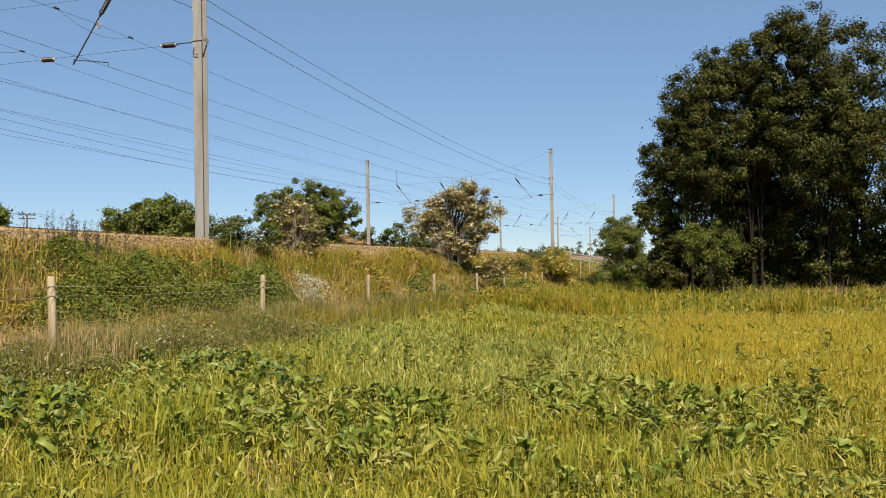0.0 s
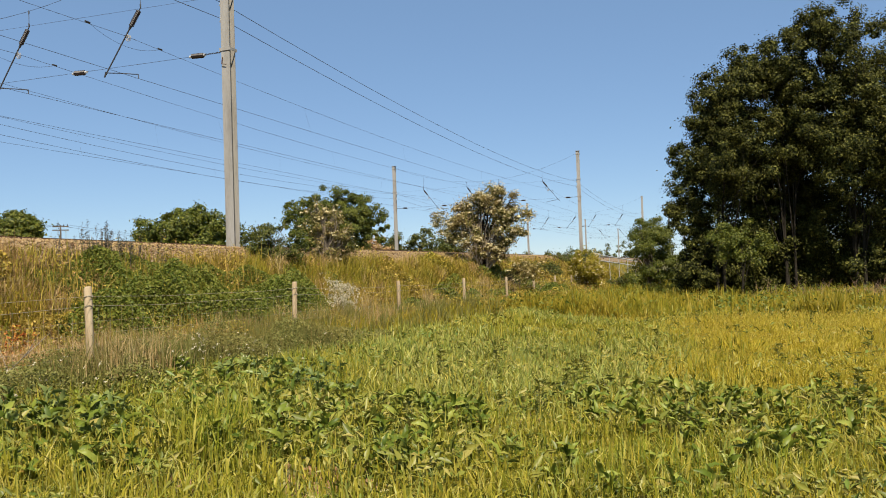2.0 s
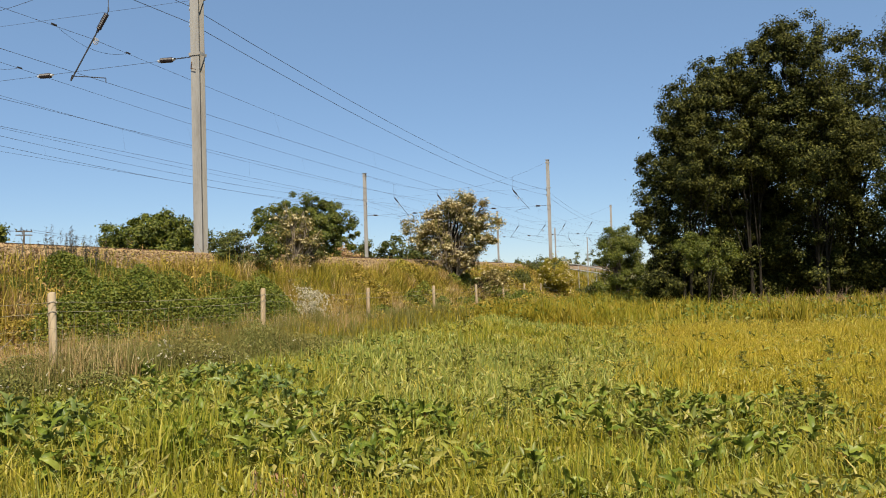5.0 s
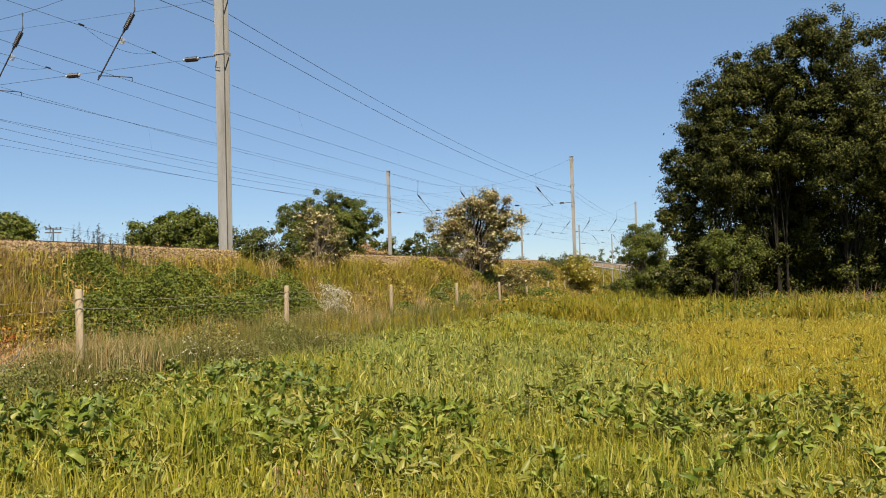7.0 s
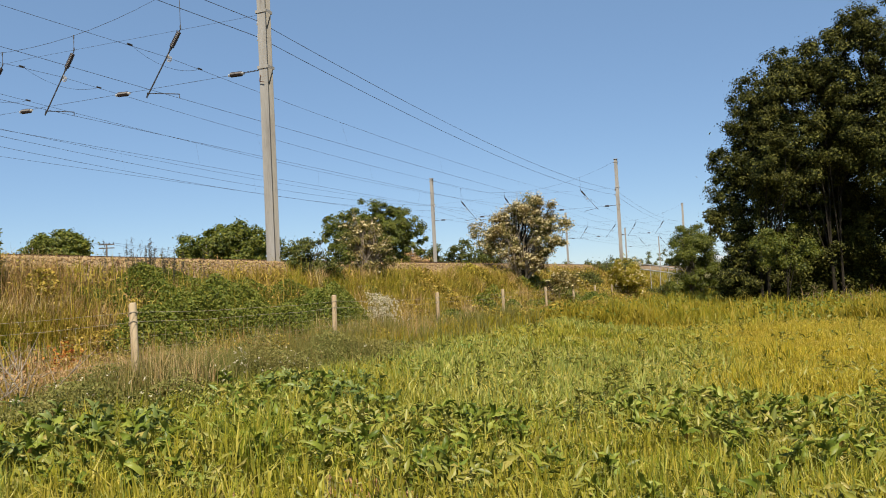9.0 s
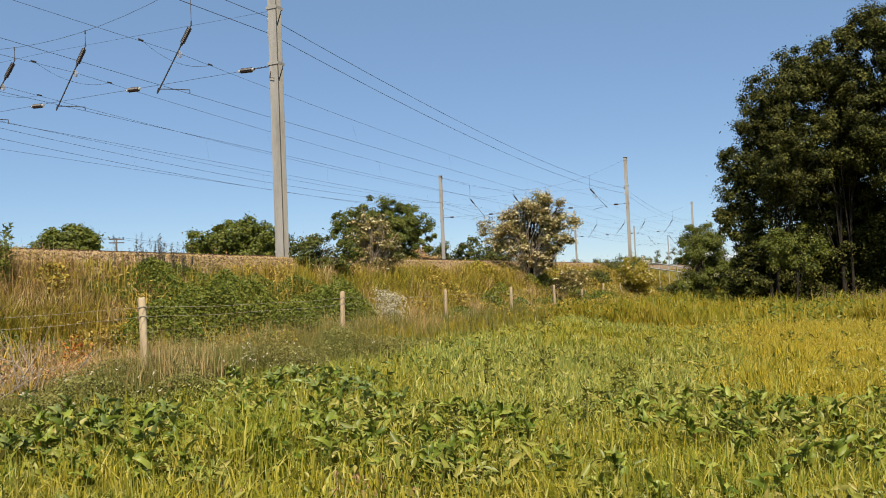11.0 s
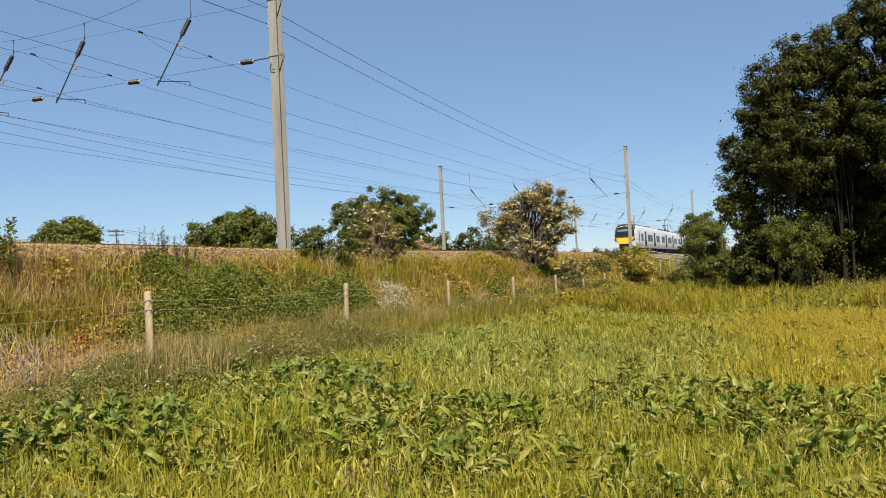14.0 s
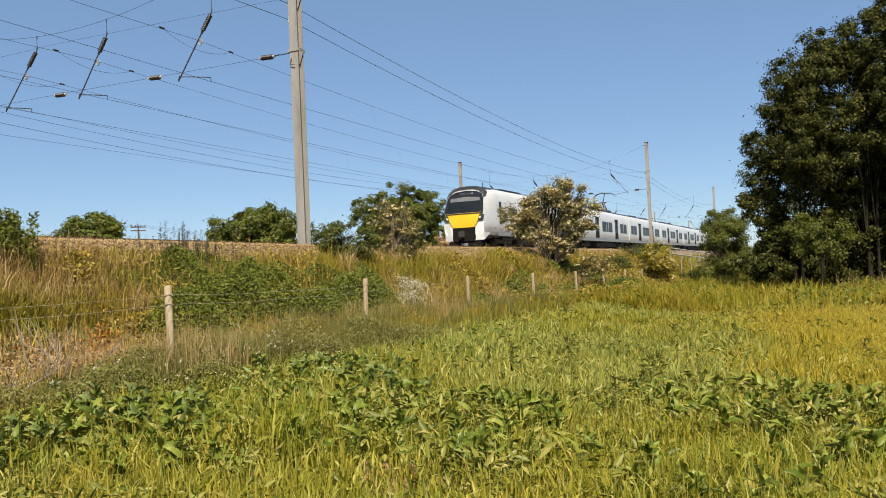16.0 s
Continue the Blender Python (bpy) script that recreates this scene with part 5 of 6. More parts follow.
def bank_plants():
    n = 150000
    q = 2.5 + 75 * RNG.uniform(0, 1, n) ** 1.7
    s = RNG.uniform(8.35, 12.05, n)
    p = np.stack([-CS * s + SN * q, SN * s + CS * q, ground_z(s, q) - 0.01], 1)
    f1 = field_noise(q, s * 2, 0.8, 31)
    f2 = field_noise(q, s * 2, 2.1, 32)
    u = RNG.uniform(0, 1, n)
    brown = 2.2 * np.exp(-(((q - 11.6) / 2.2) ** 2 + ((s - 11.0) / 0.8) ** 2)) * 1.1 + 0.35 * np.exp(-((s - 11.7) / 0.4) ** 2) * (q < 21) + 0.04 * f2
    tan = 1.8 * np.exp(-(((q - 18.5) / 3.2) ** 2 + ((s - 8.9) / 0.6) ** 2)) * 1.0 + 0.14 * f1 + 0.5 * np.exp(-((s - 11.8) / 0.3) ** 2) * (q > 20) * (q < 27)
    green = 0.75 + 0.7 * f2 + 0.7 * np.exp(-(((q - 27) / 6) ** 2 + ((s - 11.0) / 0.9) ** 2)) + 1.0 * np.exp(-(((q - 7.5) / 1.6) ** 2 + ((s - 10.6) / 0.7) ** 2))
    tot = brown + tan + green
    red = (q < 11.5) & (s < 10.35) & (s > 8.7)
    thin = red & (RNG.uniform(0, 1, n) < 0.93)
    in_bramble = ((q - 15.2) / 4.6) ** 2 + ((s - 9.9) / 1.25) ** 2 < 1
    thin |= in_bramble & (RNG.uniform(0, 1, n) < 0.75)
    in_crest = ((q - 13.8) / 2.9) ** 2 + ((s - 11.05) / 0.75) ** 2 < 1
    thin |= in_crest & (RNG.uniform(0, 1, n) < 0.72)
    kb = (u < brown / tot) & ~thin
    kt = (u >= brown / tot) & (u < (brown + tan) / tot) & ~thin
    kg = (u >= (brown + tan) / tot) & ~thin
    r = np.hypot(p[:, 0], p[:, 1])
    w = 0.004 + 0.00065 * r
    crest = 1 - 0.45 * smooth((s - 11.2) / 0.6)
    for name, m, h0, h1, bend, mat, label, wf in (
            ("bank_grass", kg, 0.15, 0.60, 0.9, M_BANKGREEN, "rank green grass on the railway bank", 1.2),
            ("dry_grass", kt, 0.15, 0.62, 1.0, M_TAN, "bleached dry grass on the railway bank", 0.9),
            ("dead_stalks", kb, 0.18, 0.62, 1.0, M_STALK, "brown dead stalks on the railway bank", 0.7)):
        k = int(m.sum())
        tuft = 1 + 0.75 * np.exp(-(((q[m] - 29.0) / 2.8) ** 2 + ((s[m] - 11.3) / 0.6) ** 2)) * (name == "bank_grass")
        h = RNG.uniform(h0, h1, k) * (0.7 + 0.6 * f1[m]) * crest[m] * tuft
        tagged(blades(name, p[m], h, w[m] * wf * RNG.uniform(0.7, 1.4, k), bend, mat, RNG), label, "grass", kind="stuff")


def bank_herbs():
    """Leafy plants scattered through the bank's grass."""
    n = 52000
    q = 3 + 60 * RNG.uniform(0, 1, n) ** 1.5
    s = RNG.uniform(8.4, 11.9, n)
    f = np.clip(field_noise(q, s * 2, 1.6, 61), 0, 1)
    keep = (RNG.uniform(0, 1, n) < f ** 1.6 * 1.3) & ~((q < 11.5) & (s < 9.9) & (RNG.uniform(0, 1, n) < 0.7))
    q, s, f = q[keep], s[keep], f[keep]
    P = np.stack([-CS * s + SN * q, SN * s + CS * q, ground_z(s, q) + RNG.uniform(0.05, 0.5, len(q)) * (0.4 + 0.8 * f)], 1)
    N = RNG.normal(0, 0.7, P.shape) + np.array([0.05, -0.3, 0.6])
    size = (0.04 + 0.0016 * q) * RNG.uniform(0.5, 1.5, len(q))
    some = RNG.uniform(0, 1, len(q)) < 0.7
    for name, m, mat, label in (("bank_herbs", some, M_BANKGREEN, "leafy herbs in the bank's grass"), ("withered_herbs", ~some, M_STALK, "withered brown herbs on the bank")):
        tagged(new(name, leaf_mesh(name, P[m], N[m], size[m], mat, RNG, 0.4)), label, "herbs", kind="stuff")
    n = 16000
    x, y = RNG.uniform(2, 34, n), RNG.uniform(58, 120, n)
    s, q = sq(x, y)
    m = s < 11.5
    P = on_ground(x[m], y[m])
    k = int(m.sum())
    tagged(blades("far_grass", P, RNG.uniform(0.35, 0.8, k), np.full(k, 0.07), 0.5, M_TALL, RNG), "rough grass beyond the round bush", "grass", kind="stuff")


def mound(name, label, category, n, s0, q0, rs, rq, top, size, mat, stem=None, seed=1):
    """A leafy thicket: leaves over an uneven mound on the bank."""
    rng = np.random.default_rng(seed)
    a = rng.uniform(0, math.tau, n)
    r = np.sqrt(rng.uniform(0, 1, n))
    s, q = s0 + rs * r * np.cos(a), q0 + rq * r * np.sin(a)
    lump = field_noise(q * 1.0, s * 1.6, 2.2, seed + 3) * 0.65 + field_noise(q, s * 1.5, 5.5, seed + 4) * 0.35
    h = top * np.clip(1.15 - r ** 3, 0.15, 1) * (0.18 + 1.15 * lump)
    depth = rng.uniform(0, 1, n) ** 2
    z = ground_z(s, q) + np.maximum(h * (1 - 0.75 * depth), 0.03)
    P = np.stack([-CS * s + SN * q, SN * s + CS * q, z], 1)
    N = rng.normal(0, 0.6, (n, 3)) + np.array([0.15, -0.25, 0.8])
    ob = new(name, leaf_mesh(name, P, N, size * rng.uniform(0.6, 1.4, n), mat, rng, 0.7))
    tagged(ob, label, category, kind="stuff")
    return ob


def thickets():
    mound("bramble_thicket", "dense bramble thicket sprawling over the bank", "bramble", 90000, 9.9, 15.2, 1.35, 4.8, 0.72, 0.050, M_BRAMBLE, seed=101)
    mound("bramble_thicket", "bramble thicket reaching the crest of the bank", "bramble", 42000, 11.0, 13.6, 0.8, 3.0, 0.40, 0.048, M_BRAMBLE, seed=102)
    mound("bramble_thicket", "small bramble patch among dry grass", "bramble", 5000, 10.6, 20.2, 0.8, 1.6, 0.38, 0.07, M_BRAMBLE, seed=111)
    mound("bramble_thicket", "low bramble sprays below the crest", "bramble", 4500, 11.1, 17.0, 0.5, 1.8, 0.34, 0.065, M_BRAMBLE, seed=112)
    mound("nettle_patch", "green nettles on the upper bank", "nettles", 6000, 10.7, 25.5, 0.9, 2.2, 0.5, 0.08, M_BANKGREEN, seed=113)
    mound("nettle_patch", "green nettles under the elder", "nettles", 6000, 10.0, 39.5, 1.0, 3.0, 0.6, 0.09, M_BRAMBLE, seed=114)
    mound("nettle_patch", "rank nettles on the far bank", "nettles", 6000, 10.2, 47.0, 1.1, 4.0, 0.6, 0.10, M_BANKGREEN, seed=115)
    mound("bramble_thicket", "brown-tinged brambles below the dead stalks", "bramble", 3000, 9.95, 10.5, 0.5, 0.9, 0.36, 0.05, M_BANKGREEN, seed=116)
    n = 7000
    s, q = RNG.normal(10.85, 0.34, n), RNG.normal(7.6, 0.9, n)
    p = np.stack([-CS * s + SN * q, SN * s + CS * q, ground_z(s, q)], 1)
    tagged(blades("bright_bank_grass", p, RNG.uniform(0.2, 0.46, n), np.full(n, 0.015), 0.4, M_GRASS, RNG), "bright yellow-green grass at the bank's open end", "grass", kind="stuff")
    mound("nettle_patch", "dark nettle patch low on the bank", "nettles", 9000, 9.1, 29.5, 0.5, 4.5, 0.5, 0.075, M_BRAMBLE, seed=103)
    mound("nettle_patch", "dark nettles along the far fence", "nettles", 9000, 8.9, 41, 0.6, 4.5, 0.65, 0.09, M_BRAMBLE, seed=104)
    mound("weed_verge", "grey-green weeds along the fence's foot", "weeds", 52000, 7.75, 10.8, 0.9, 7.6, 0.46, 0.032, M_WEED, seed=105)
    mound("weed_verge", "grey-green weeds along the far fence", "weeds", 24000, 8.6, 33, 0.6, 16, 0.60, 0.075, M_BANKGREEN, seed=106)
    # grass growing up through the brambles and over the crest
    n = 3000
    q, s = RNG.uniform(9.6, 20.5, n), RNG.uniform(8.6, 11.75, n)
    p = np.stack([-CS * s + SN * q, SN * s + CS * q, ground_z(s, q)], 1)
    tagged(blades("bramble_grass", p, RNG.uniform(0.35, 0.85, n), np.full(n, 0.011), 0.45, M_BANKGREEN, RNG), "olive grass growing up through the brambles", "grass", kind="stuff")
    # green grass under the fence, farther along
    n = 17000
    q = 14.5 + 22 * RNG.uniform(0, 1, n) ** 1.2
    s = RNG.normal(8.3, 0.30, n) + 0.012 * q
    p = np.stack([-CS * s + SN * q, SN * s + CS * q, ground_z(s, q)], 1)
    tagged(blades("verge_grass", p, RNG.uniform(0.28, 0.62, n), 0.006 + 0.0008 * q, 0.5, M_TALL, RNG), "green grass along the fence's foot", "grass", kind="stuff")
    mound("cow_parsley_leaves", "grey-green leaves under the seeding cow parsley", "cow parsley", 3500, 9.35, 18.8, 0.34, 0.42, 0.65, 0.042, M_WEED, seed=122)
    mound("weed_verge", "brown-flecked weeds round the fence posts", "weeds", 15000, 8.35, 13.6, 0.5, 5.0, 0.5, 0.042, M_BANKGREEN, seed=121)
    # clumps of leafier growth that break up the bank's grass
    for i, (s, q, rs, rq, top, green) in enumerate(((11.0, 19.6, 0.4, 0.9, 0.5, 1), (10.2, 22.3, 0.6, 1.3, 0.55, 0), (9.3, 24.0, 0.5, 1.6, 0.5, 1), (11.2, 23.6, 0.4, 1.0, 0.5, 0), (9.8, 28.0, 0.7, 1.8, 0.6, 1),
                                                    (11.0, 30.5, 0.6, 1.6, 0.6, 0), (9.4, 33.5, 0.6, 2.0, 0.6, 1), (10.6, 36.0, 0.7, 2.0, 0.6, 1), (8.9, 20.8, 0.35, 1.2, 0.42, 1), (11.1, 10.2, 0.4, 0.5, 0.5, 0), (10.5, 8.9, 0.35, 0.4, 0.4, 1))):
        mound("leafy_clump", "dark leafy weeds in the bank's grass" if green else "olive leafy weeds in the bank's grass", "weeds", int(2600 * rs * rq) + 900, s, q, rs, rq, top, 0.05 + 0.0012 * q, M_BRAMBLE if green else M_BANKGREEN, seed=130 + i)
    # dry rusty grass on the bare soil at the bank's open end
    n = 4200
    s, q = RNG.uniform(8.75, 10.2, n), RNG.uniform(6.2, 11.2, n)
    p = np.stack([-CS * s + SN * q, SN * s + CS * q, ground_z(s, q)], 1)
    tagged(blades("rusty_grass", p, RNG.uniform(0.08, 0.3, n), np.full(n, 0.011), 0.7, M_LITTER, RNG), "short rusty dead grass on bare soil", "grass", kind="stuff")
    # thin upright stems of the verge
    n = 30000
    q = 4 + 24 * RNG.uniform(0, 1, n) ** 1.3
    s = 7.95 + 0.011 * q + 0.32 * smooth((q - 12.5) / 4) + RNG.normal(0, 0.30, n)
    p = np.stack([-CS * s + SN * q, SN * s + CS * q, ground_z(s, q)], 1)
    ob = blades("verge_stems", p, RNG.uniform(0.2, 0.75, n) * (0.45 + 0.55 * smooth((q - 8.0) / 3.0)) * (0.45 + 0.8 * np.clip(field_noise(q, s * 2, 3.2, 71), 0, 1)), 0.005 + 0.0006 * q, 0.3, M_WEED, RNG)
    tagged(ob, "thin grey-green weed stems by the fence", "weeds", kind="stuff")
    # pale seeding grass and stems that hide the feet of the nearest posts
    n = 8000
    q = RNG.uniform(6.0, 14.5, n)
    s = RNG.normal(7.72, 0.24, n)
    p = np.stack([-CS * s + SN * q, SN * s + CS * q, ground_z(s, q)], 1)
    tan = RNG.uniform(0, 1, n) < 0.06 + 0.5 * np.exp(-((q - 9.2) / 0.6) ** 2)
    for name, m, mat, label in (("pale_verge_grass", tan, M_TAN, "pale seeding grass round the nearest fence post"), ("weed_stems", ~tan, M_WEED, "grey-green leafy stems before the fence")):
        tagged(blades(name, p[m], RNG.uniform(0.25, 0.58, m.sum()) * (0.6 + 0.5 * smooth((q[m] - 6.5) / 2) + 0.45 * np.exp(-((q[m] - 9.1) / 0.9) ** 2)), np.full(m.sum(), 0.008), 0.5, mat, RNG), label, "weeds", kind="stuff")
    n = 3000
    q = np.where(RNG.uniform(0, 1, n) < 0.6, RNG.normal(9.6, 1.1, n), RNG.normal(18.6, 1.2, n))
    s = 8.15 + np.abs(RNG.normal(0, 0.35, n)) + 0.2 * np.sin(q)
    p = np.stack([-CS * s + SN * q, SN * s + CS * q, ground_z(s, q)], 1)
    ob = blades("dry_verge_grass", p, RNG.uniform(0.35, 0.72, n), np.full(n, 0.010), 0.3, M_TAN, RNG)
    tagged(ob, "pale dry grass round the fence posts", "grass", kind="stuff")


def tussocks():
    """Arching clumps of long grass over the bank, each of one shade."""
    spots = [(11.0 + 0.35 * math.sin(2.4 * i), 17.6 + 0.42 * i + 0.3 * math.sin(5.1 * i)) for i in range(34)]
    spots += [(9.0 + 0.55 * (i % 5) + 0.2 * math.sin(3.7 * i), 18.6 + 0.33 * i) for i in range(60)]
    spots += [(10.4 + 0.3 * (i % 5), 6.8 + 0.115 * i) for i in range(36)]
    spots += [(8.7 + 0.1 * (i % 4), 8.6 + 0.30 * i) for i in range(34)]
    groups = {}
    for i, (s, q) in enumerate(spots):
        kind = ("green", "olive", "green", "olive", "green", "tan")[(i * 7 + int(q * 3)) % 6]
        if s < 9.1 and q < 19:
            kind = ("olive", "tan", "brown")[i % 3]
        elif q < 11.2 and s > 10.6:
            kind = ("tan", "brown", "brown", "tan", "olive")[i % 5]
        groups.setdefault(kind, []).append((s, q))
    for kind, mat, label in (("green", M_TALL, "arching tussocks of fresh green grass"), ("olive", M_BANKGREEN, "arching tussocks of olive grass"), ("tan", M_TAN, "tussocks of bleached dry grass"), ("brown", M_STALK, "tussocks of dead brown stalks")):
        at = np.array(groups[kind])
        k = 150
        size = np.repeat(RNG.uniform(0.7, 1.3, len(at)), k)
        s, q = np.repeat(at[:, 0], k) + RNG.normal(0, 0.10, len(at) * k) * size, np.repeat(at[:, 1], k) + RNG.normal(0, 0.15, len(at) * k) * size
        p = np.stack([-CS * s + SN * q, SN * s + CS * q, ground_z(s, q)], 1)
        ob = blades("grass_tussocks", p, RNG.uniform(0.35, 0.85, len(s)) * size * (1 - 0.35 * smooth((s - 11.3) / 0.5)), (0.004 + 0.0004 * q) * RNG.uniform(0.7, 1.3, len(s)), 1.0, mat, RNG)
        tagged(ob, label, "grass", kind="stuff")


def flowers():
    def heads(name, label, P, size, k, mat, cat="flower", slim=0.9, up=0.8):
        rng = np.random.default_rng(len(P))
        Q = np.repeat(P, k, 0) + rng.normal(0, size * 0.45, (len(P) * k, 3))
        N = rng.normal(0, 0.5, Q.shape) + np.array([0, -0.2, up])
        tagged(new(name, leaf_mesh(name, Q, N, size * rng.uniform(0.6, 1.3, len(Q)), mat, rng, slim)), label, cat, kind="stuff")

    def spot(n, s0, q0, ss, qq, z0, z1):
        s, q = RNG.normal(s0, ss, n), RNG.normal(q0, qq, n)
        return np.stack([-CS * s + SN * q, SN * s + CS * q, ground_z(s, q) + RNG.uniform(z0, z1, n)], 1)
    heads("white_flowers", "scattered small white meadow flowers", spot(90, 7.2, 9.0, 0.55, 2.6, 0.30, 0.55), 0.022, 4, M_PETAL)
    heads("white_flowers", "white flower sprays near the fence", spot(14, 7.35, 10.3, 0.09, 0.10, 0.35, 0.6), 0.03, 5, M_PETAL)
    heads("white_flowers", "white flower heads among the brambles", spot(60, 9.2, 11, 0.5, 3, 0.4, 0.7), 0.02, 3, M_PETAL)
    heads("cow_parsley", "pale dry seeding cow parsley clump", spot(620, 9.4, 18.8, 0.19, 0.25, 0.35, 1.08), 0.030, 6, M_PETAL, "cow parsley")
    heads("dock_seed", "rust-red dock seed spikes", spot(45, 9.15, 8.9, 0.10, 0.12, 0.35, 0.70), 0.035, 6, M_ORANGE, "dock")
    heads("dock_seed", "orange lichen-coloured weeds on bare soil", spot(80, 9.5, 8.5, 0.38, 0.8, 0.0, 0.22), 0.04, 5, M_ORANGE, "dock")
    # tall purple-grey weeds that break the skyline of the ballast
    n = 62
    s, q = RNG.normal(11.5, 0.16, n), RNG.normal(13.3, 0.62, n)
    p = np.stack([-CS * s + SN * q, SN * s + CS * q, ground_z(s, q)], 1)
    h = RNG.uniform(0.50, 0.88, n)
    st = blades("willowherb_stems", p, h, np.full(n, 0.013), 0.10, M_SEEDHEAD, RNG)
    tagged(st, "upright willowherb stems on the crest", "weeds", kind="stuff")
    tops = np.repeat(p, 9, 0) + np.stack([RNG.normal(0, 0.006, n * 9), RNG.normal(0, 0.006, n * 9), np.repeat(h, 9) * RNG.uniform(0.6, 1.0, n * 9)], 1)
    heads("willowherb_heads", "purple-grey willowherb seed heads", tops, 0.034, 4, M_SEEDHEAD, "weeds", 0.4)
    # leafy tall weeds at the open end of the bank
    n = 36
    s, q = RNG.normal(11.6, 0.17, n), RNG.normal(9.42, 0.17, n)
    p = np.stack([-CS * s + SN * q, SN * s + CS * q, ground_z(s, q)], 1)
    h = RNG.uniform(0.45, 1.0, n)
    tagged(blades("mugwort_stems", p, h, np.full(n, 0.014), 0.1, M_WEED, RNG), "tall mugwort stems on the bank", "weeds", kind="stuff")
    k = 130
    P = np.repeat(p, k, 0) + np.stack([RNG.normal(0, 0.036, n * k), RNG.normal(0, 0.036, n * k), np.repeat(h, k) * RNG.uniform(0.15, 1.0, n * k)], 1)
    N = RNG.normal(0, 0.7, P.shape) + np.array([0, -0.2, 0.5])
    tagged(new("mugwort_leaves", leaf_mesh("mugwort_leaves", P, N, 0.075 * RNG.uniform(0.6, 1.3, n * k), M_BRAMBLE, RNG, 0.35)), "dark leafy mugwort on the bank", "weeds", kind="stuff")


def dead_branches(s, q, z, n, length, seed, label, spread=0.7, mat=None):
    rn = random.Random(seed)
    p = W(s, q)
    ob = new("dead_branch")
    ob.matrix_basis = pose(p.x, p.y, z)
    for i in range(n):
        a = rn.uniform(0, math.tau)
        el = rn.uniform(0.25, 1.2)
        L = length * rn.uniform(0.5, 1.1)
        d = Vector((math.cos(a) * math.cos(el), math.sin(a) * math.cos(el) * 0.5, math.sin(el)))
        o = Vector((rn.uniform(-spread, spread) * 0.3, rn.uniform(-spread, spread) * 0.3, -0.05))
        m = o + d * L * 0.5 + Vector((rn.uniform(-.06, .06), 0, rn.uniform(-.03, .08))) * L
        bm = bmesh.new()
        tube(bm, [o, m, o + d * L], [0.011 * length, 0.007 * length, 0.003], 5)
        e = o + d * L
        for j in range(3):
            t0 = o.lerp(e, rn.uniform(0.35, 0.8))
            tube(bm, [t0, t0 + Vector((rn.uniform(-1, 1), rn.uniform(-.4, .4), rn.uniform(0.1, 1))) * L * 0.28], [0.006 * length, 0.002], 4)
        part("branch", bm, mat or M_DEADWOOD, ob)
    tagged(ob, label, "dead branch")


def litter():
    """Dead leaves on the bare strip behind the fence, and earth clods where the meadow is bare."""
    n = 17000
    s, q = RNG.normal(9.15, 0.42, n), RNG.uniform(4.5, 11.3, n)
    P = np.stack([-CS * s + SN * q, SN * s + CS * q, ground_z(s, q) + RNG.uniform(0.0, 0.16, n)], 1)
    N = RNG.normal(0, 0.6, P.shape) + np.array([0, -0.2, 0.8])
    tagged(new("leaf_litter", leaf_mesh("leaf_litter", P, N, RNG.uniform(0.03, 0.10, n), M_LITTER, RNG, 0.4)), "pinkish dead leaves and stalks behind the fence", "leaf litter", kind="stuff")
    n = 7000
    s = 8.35 + np.abs(RNG.normal(0, 0.3, n))
    q = RNG.uniform(6, 22, n)
    P = np.stack([-CS * s + SN * q, SN * s + CS * q, ground_z(s, q) + RNG.uniform(0.1, 0.5, n)], 1)
    N = RNG.normal(0, 0.8, P.shape) + np.array([0, -0.3, 0.4])
    tagged(new("withered_leaves", leaf_mesh("withered_leaves", P, N, RNG.uniform(0.02, 0.06, n), M_LITTER, RNG, 0.4)), "withered tan leaves along the fence", "leaf litter", kind="stuff")
    x, y = wedge(30000, 4.6, 11, power=1.6)
    bare = field_noise(x, y, 2.3, 9) * 0.6 + field_noise(x, y, 5.0, 10) * 0.4
    m = bare > 0.61
    x, y = x[m], y[m]
    n = len(x)
    r = RNG.uniform(0.006, 0.03, n)
    P = on_ground(x, y)
    P[:, 2] += 0.012
    octa = np.array([(1, 0, 0), (-1, 0, 0), (0, 1, 0), (0, -1, 0), (0, 0, 1), (0, 0, -1)], float)
    co = (P[:, None, :] + octa[None] * RNG.uniform(0.5, 1.3, (n, 6, 3)) * r[:, None, None]).reshape(-1, 3)
    tri = np.array([0, 2, 4, 2, 1, 4, 1, 3, 4, 3, 0, 4, 2, 0, 5, 1, 2, 5, 3, 1, 5, 0, 3, 5])
    loops = (np.arange(n)[:, None] * 6 + tri).ravel()
    tagged(new("earth_clods", arrays_mesh("earth_clods", co, loops, np.full(n * 8, 3), M_CLOD)), "reddish clods of dry earth between the grass", "soil", kind="stuff")


def brush():
    dead_branches(8.55, 7.55, ground_at(8.55, 7.55) + 0.1, 9, 1.1, 5, "bleached dead branches lying behind the fence")
    dead_branches(8.6, 6.6, ground_at(8.6, 6.6) + 0.1, 8, 1.0, 6, "bleached dead twigs behind the fence")
    for i, (x, y) in enumerate(((15.2, 43.4), (17.0, 42.6), (19.4, 41.4), (21.5, 40.4), (23.2, 39.6))):
        s, q = sq(x, y)
        dead_branches(s, q, ground_at(s, q), 16, 1.5, 20 + i, "heap of dead brushwood at the trees' foot", 2.2, M_BRUSH)
    s, q = 10.1, 37.0
    dead_branches(s, q, ground_at(s, q), 22, 1.5, 30, "pile of brown dead brambles on the bank", 2.0, M_BRUSH)


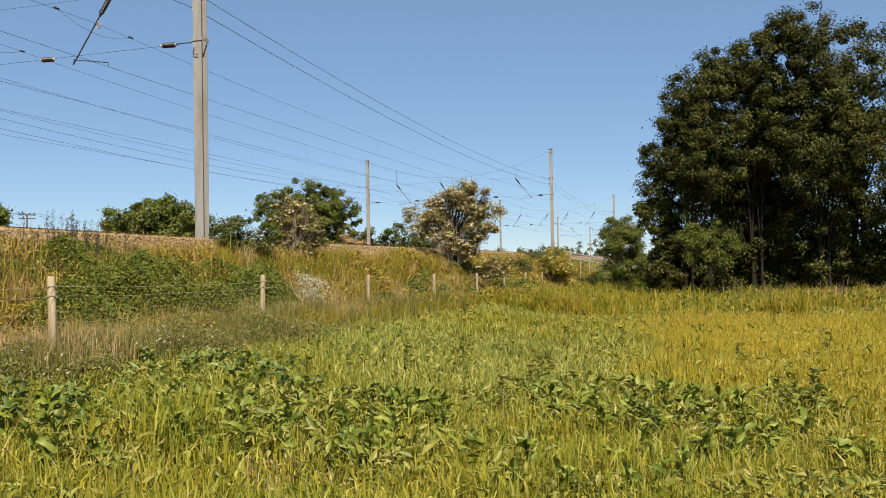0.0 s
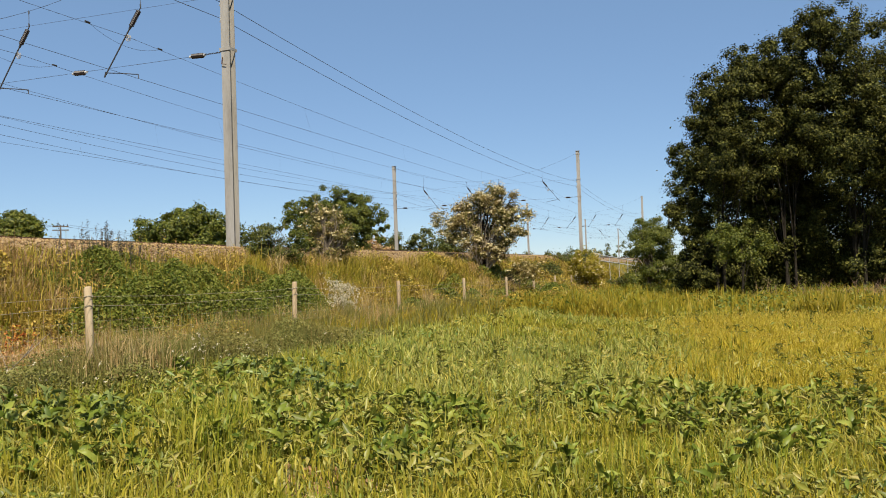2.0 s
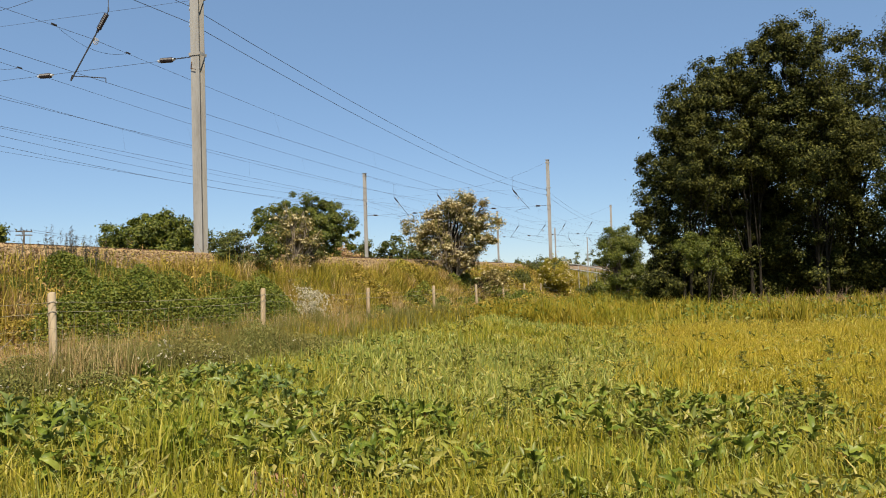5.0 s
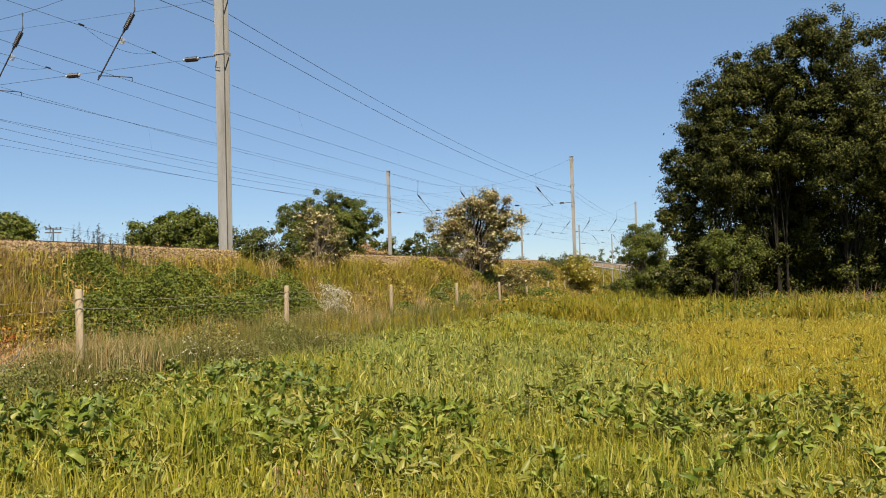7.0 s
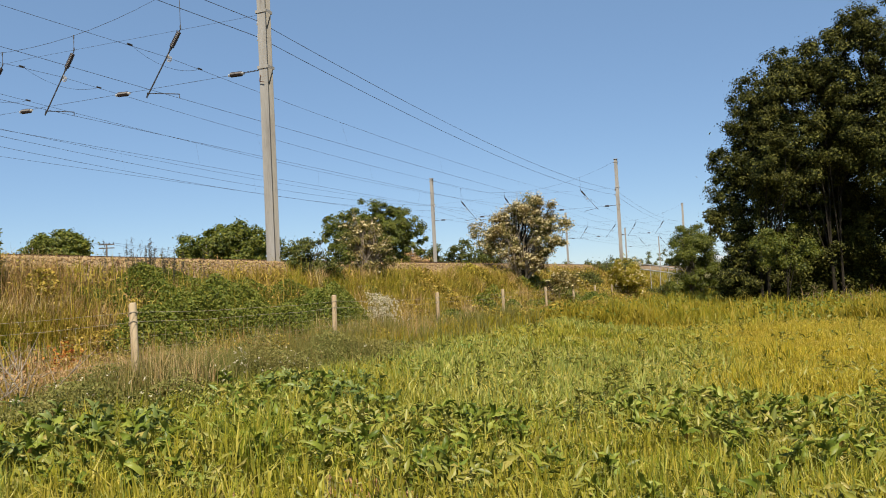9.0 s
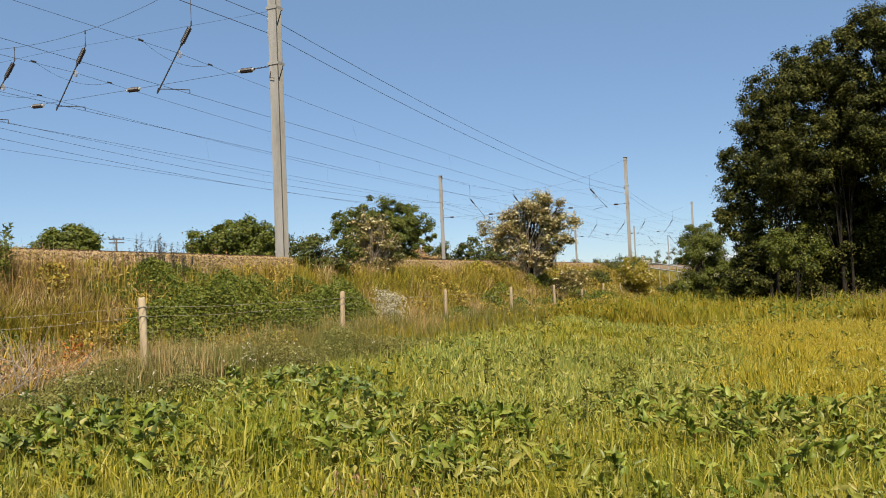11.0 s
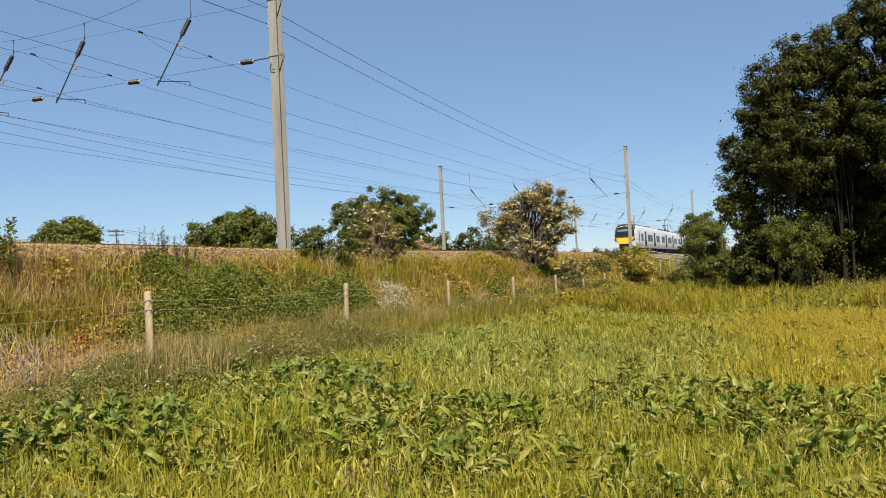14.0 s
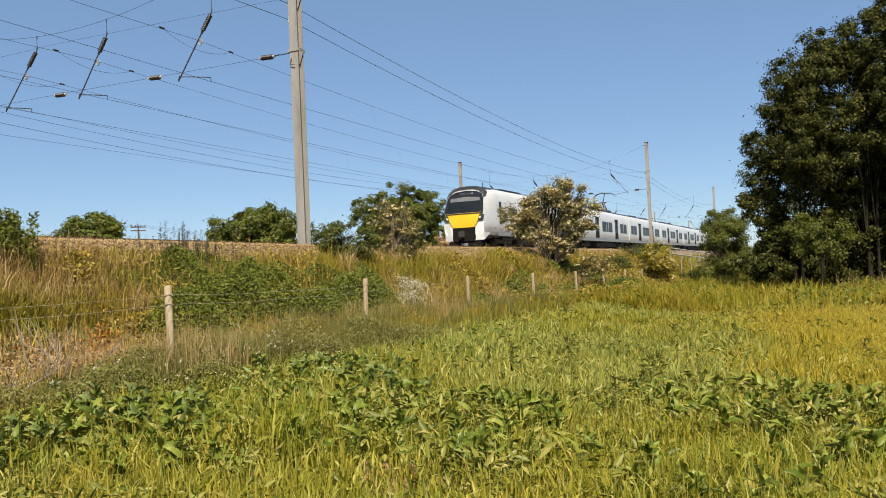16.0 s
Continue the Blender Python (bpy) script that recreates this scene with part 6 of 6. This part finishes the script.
# ---- docks in the meadow ----
def dock_leaf(seed, length, mat):
    """One broad dock leaf: a midrib fold, wavy edge and drooping tip."""
    rn = random.Random(seed)
    bm = bmesh.new()
    n = 6
    rows = []
    for i in range(n + 1):
        u = i / n
        w = length * 0.125 * math.sin(math.pi * min(1, 0.08 + 0.92 * u) ** 0.8) + 0.004
        z = length * (0.62 * u - 0.52 * u * u * rn.uniform(0.9, 1.2))
        y = length * (u * 0.92)
        k = rn.uniform(-0.055, 0.055) * length
        rows.append([bm.verts.new((-w, y, z + w * 0.45 + k)), bm.verts.new((0, y, z)), bm.verts.new((w, y, z + w * 0.45 - k))])
    for a, b in zip(rows, rows[1:]):
        for j in range(2):
            bm.faces.new((a[j], a[j + 1], b[j + 1], b[j]))
    me = mesh_of("leaf", bm, mat)
    me.polygons.foreach_set("use_smooth", [True] * len(me.polygons))
    return me


def docks():
    leaves = [dock_leaf(k, 0.16 + 0.025 * (k % 3), M_DOCK) for k in range(5)] + [dock_leaf(9, 0.19, M_DOCKOLD)]
    blue_leaves = [dock_leaf(20 + k, 0.16 + 0.025 * (k % 3), M_DOCKBLUE) for k in range(5)]
    rn = random.Random(8)
    plants = []
    for v in range(8):
        d = new("dock_plant")
        count = rn.randint(14, 18)
        for i in range(count):
            me = blue_leaves[rn.randrange(5)] if v > 5 else leaves[5] if rn.random() < 0.012 else leaves[rn.randrange(5)]
            lf = new("leaf", me)
            lf.parent = d
            lf.matrix_basis = pose(0, 0, 0.02 + 0.23 * (i / count), rn.uniform(-5, 68), rn.uniform(-55, 55), i * 137.5 + rn.uniform(-20, 20)) @ Matrix.Diagonal((*([rn.uniform(0.45, 1.05)] * 3), 1))
        bm = bmesh.new()
        tube(bm, [(0, 0, -0.05), (0.01, 0, 0.25)], [0.010, 0.006], 5)
        part("stem", bm, M_DOCK, d)
        tagged(d, "dock plant with broad green leaves in the grass" if v < 6 else "dock plant with broad blue-green leaves near the fence", "dock plant", "docks in the meadow")
        plants.append(d)
    spots = []
    for cx, cy, rx, ry, n in DOCK_BEDS + BLUE_BEDS:
        for i in range(n):
            a, r = rn.uniform(0, math.tau), math.sqrt(rn.random())
            spots.append((cx + rx * r * math.cos(a), cy + ry * r * math.sin(a), (cx, cy, rx, ry, n) in BLUE_BEDS))
    used = set()
    for x, y, blue in spots:
        s, q = sq(x, y)
        m = pose(x, y, ground_at(s, q) + rn.uniform(-0.04, 0.07), rn.uniform(-8, 8), rn.uniform(-8, 8), rn.uniform(0, 360))
        v = rn.randrange(6, 8) if blue else rn.randrange(6)
        if v in used:
            copy_thing(plants[v], m)
        else:
            plants[v].matrix_basis = m
            used.add(v)


def thistles():
    """Upright leafy weeds that stand out of the yellow grass."""
    rn = random.Random(12)
    rng = np.random.default_rng(12)
    first = None
    spots = [(3.55, 9.3), (3.9, 9.6), (3.65, 9.0), (1.2, 11.6), (1.35, 11.9), (3.3, 16.2), (5.2, 17.5), (-0.8, 8.4), (1.0, 10.7), (8.2, 21.5), (5.6, 22.0), (4.2, 12.6), (0.2, 13.4), (-0.6, 12.2), (0.55, 9.4), (1.7, 8.1), (2.3, 16.8), (6.4, 14.6)]
    for x, y in spots:
        s, q = sq(x, y)
        m = pose(x, y, ground_at(s, q), rn.uniform(-5, 5), rn.uniform(-5, 5), rn.uniform(0, 360))
        if first is None:
            first = new("thistle")
            part("stem", tube(bmesh.new(), [(0, 0, -0.05), (0.02, 0.01, 0.25), (0.0, 0.03, 0.52)], [0.008, 0.006, 0.003], 5), M_WEED, first)
            n = 60
            z = rng.uniform(0.05, 0.52, n)
            a = rng.uniform(0, math.tau, n)
            r = (0.14 - 0.18 * z) * rng.uniform(0.4, 1.0, n)
            P = np.stack([r * np.cos(a), r * np.sin(a), z], 1)
            N = np.stack([-0.5 * np.cos(a), -0.5 * np.sin(a), np.full(n, 0.8)], 1) + rng.normal(0, 0.3, (n, 3))
            lf = new("leaves", leaf_mesh("leaves", P, N, 0.085 * rng.uniform(0.7, 1.3, n), M_HERB, rng, 0.3))
            lf.parent = first
            tagged(lf, "narrow dark green leaves")
            first.matrix_basis = m
            tagged(first, "upright leafy thistle standing out of the grass", "thistle", "thistles in the meadow")
        else:
            copy_thing(first, m)


meadow()
oat_tufts()
bed_grass()
herbs()
edge_weeds()
bank_plants()
bank_herbs()
thickets()
tussocks()
flowers()
litter()
brush()
docks()
thistles()


# ---- what moves ----
def motions():
    rows = []
    for t in range(0, 17):
        q = 46.05 + 29.55 * (16 - t)
        p = W(19.33, q)
        rows.append((t, pose(p.x, p.y, float(rail_z(q)), 0, 0, -TURN) @ pose(0, 0, 0, math.degrees(math.atan(GRADE)))))
    walk(TRAIN, rows)


motions()
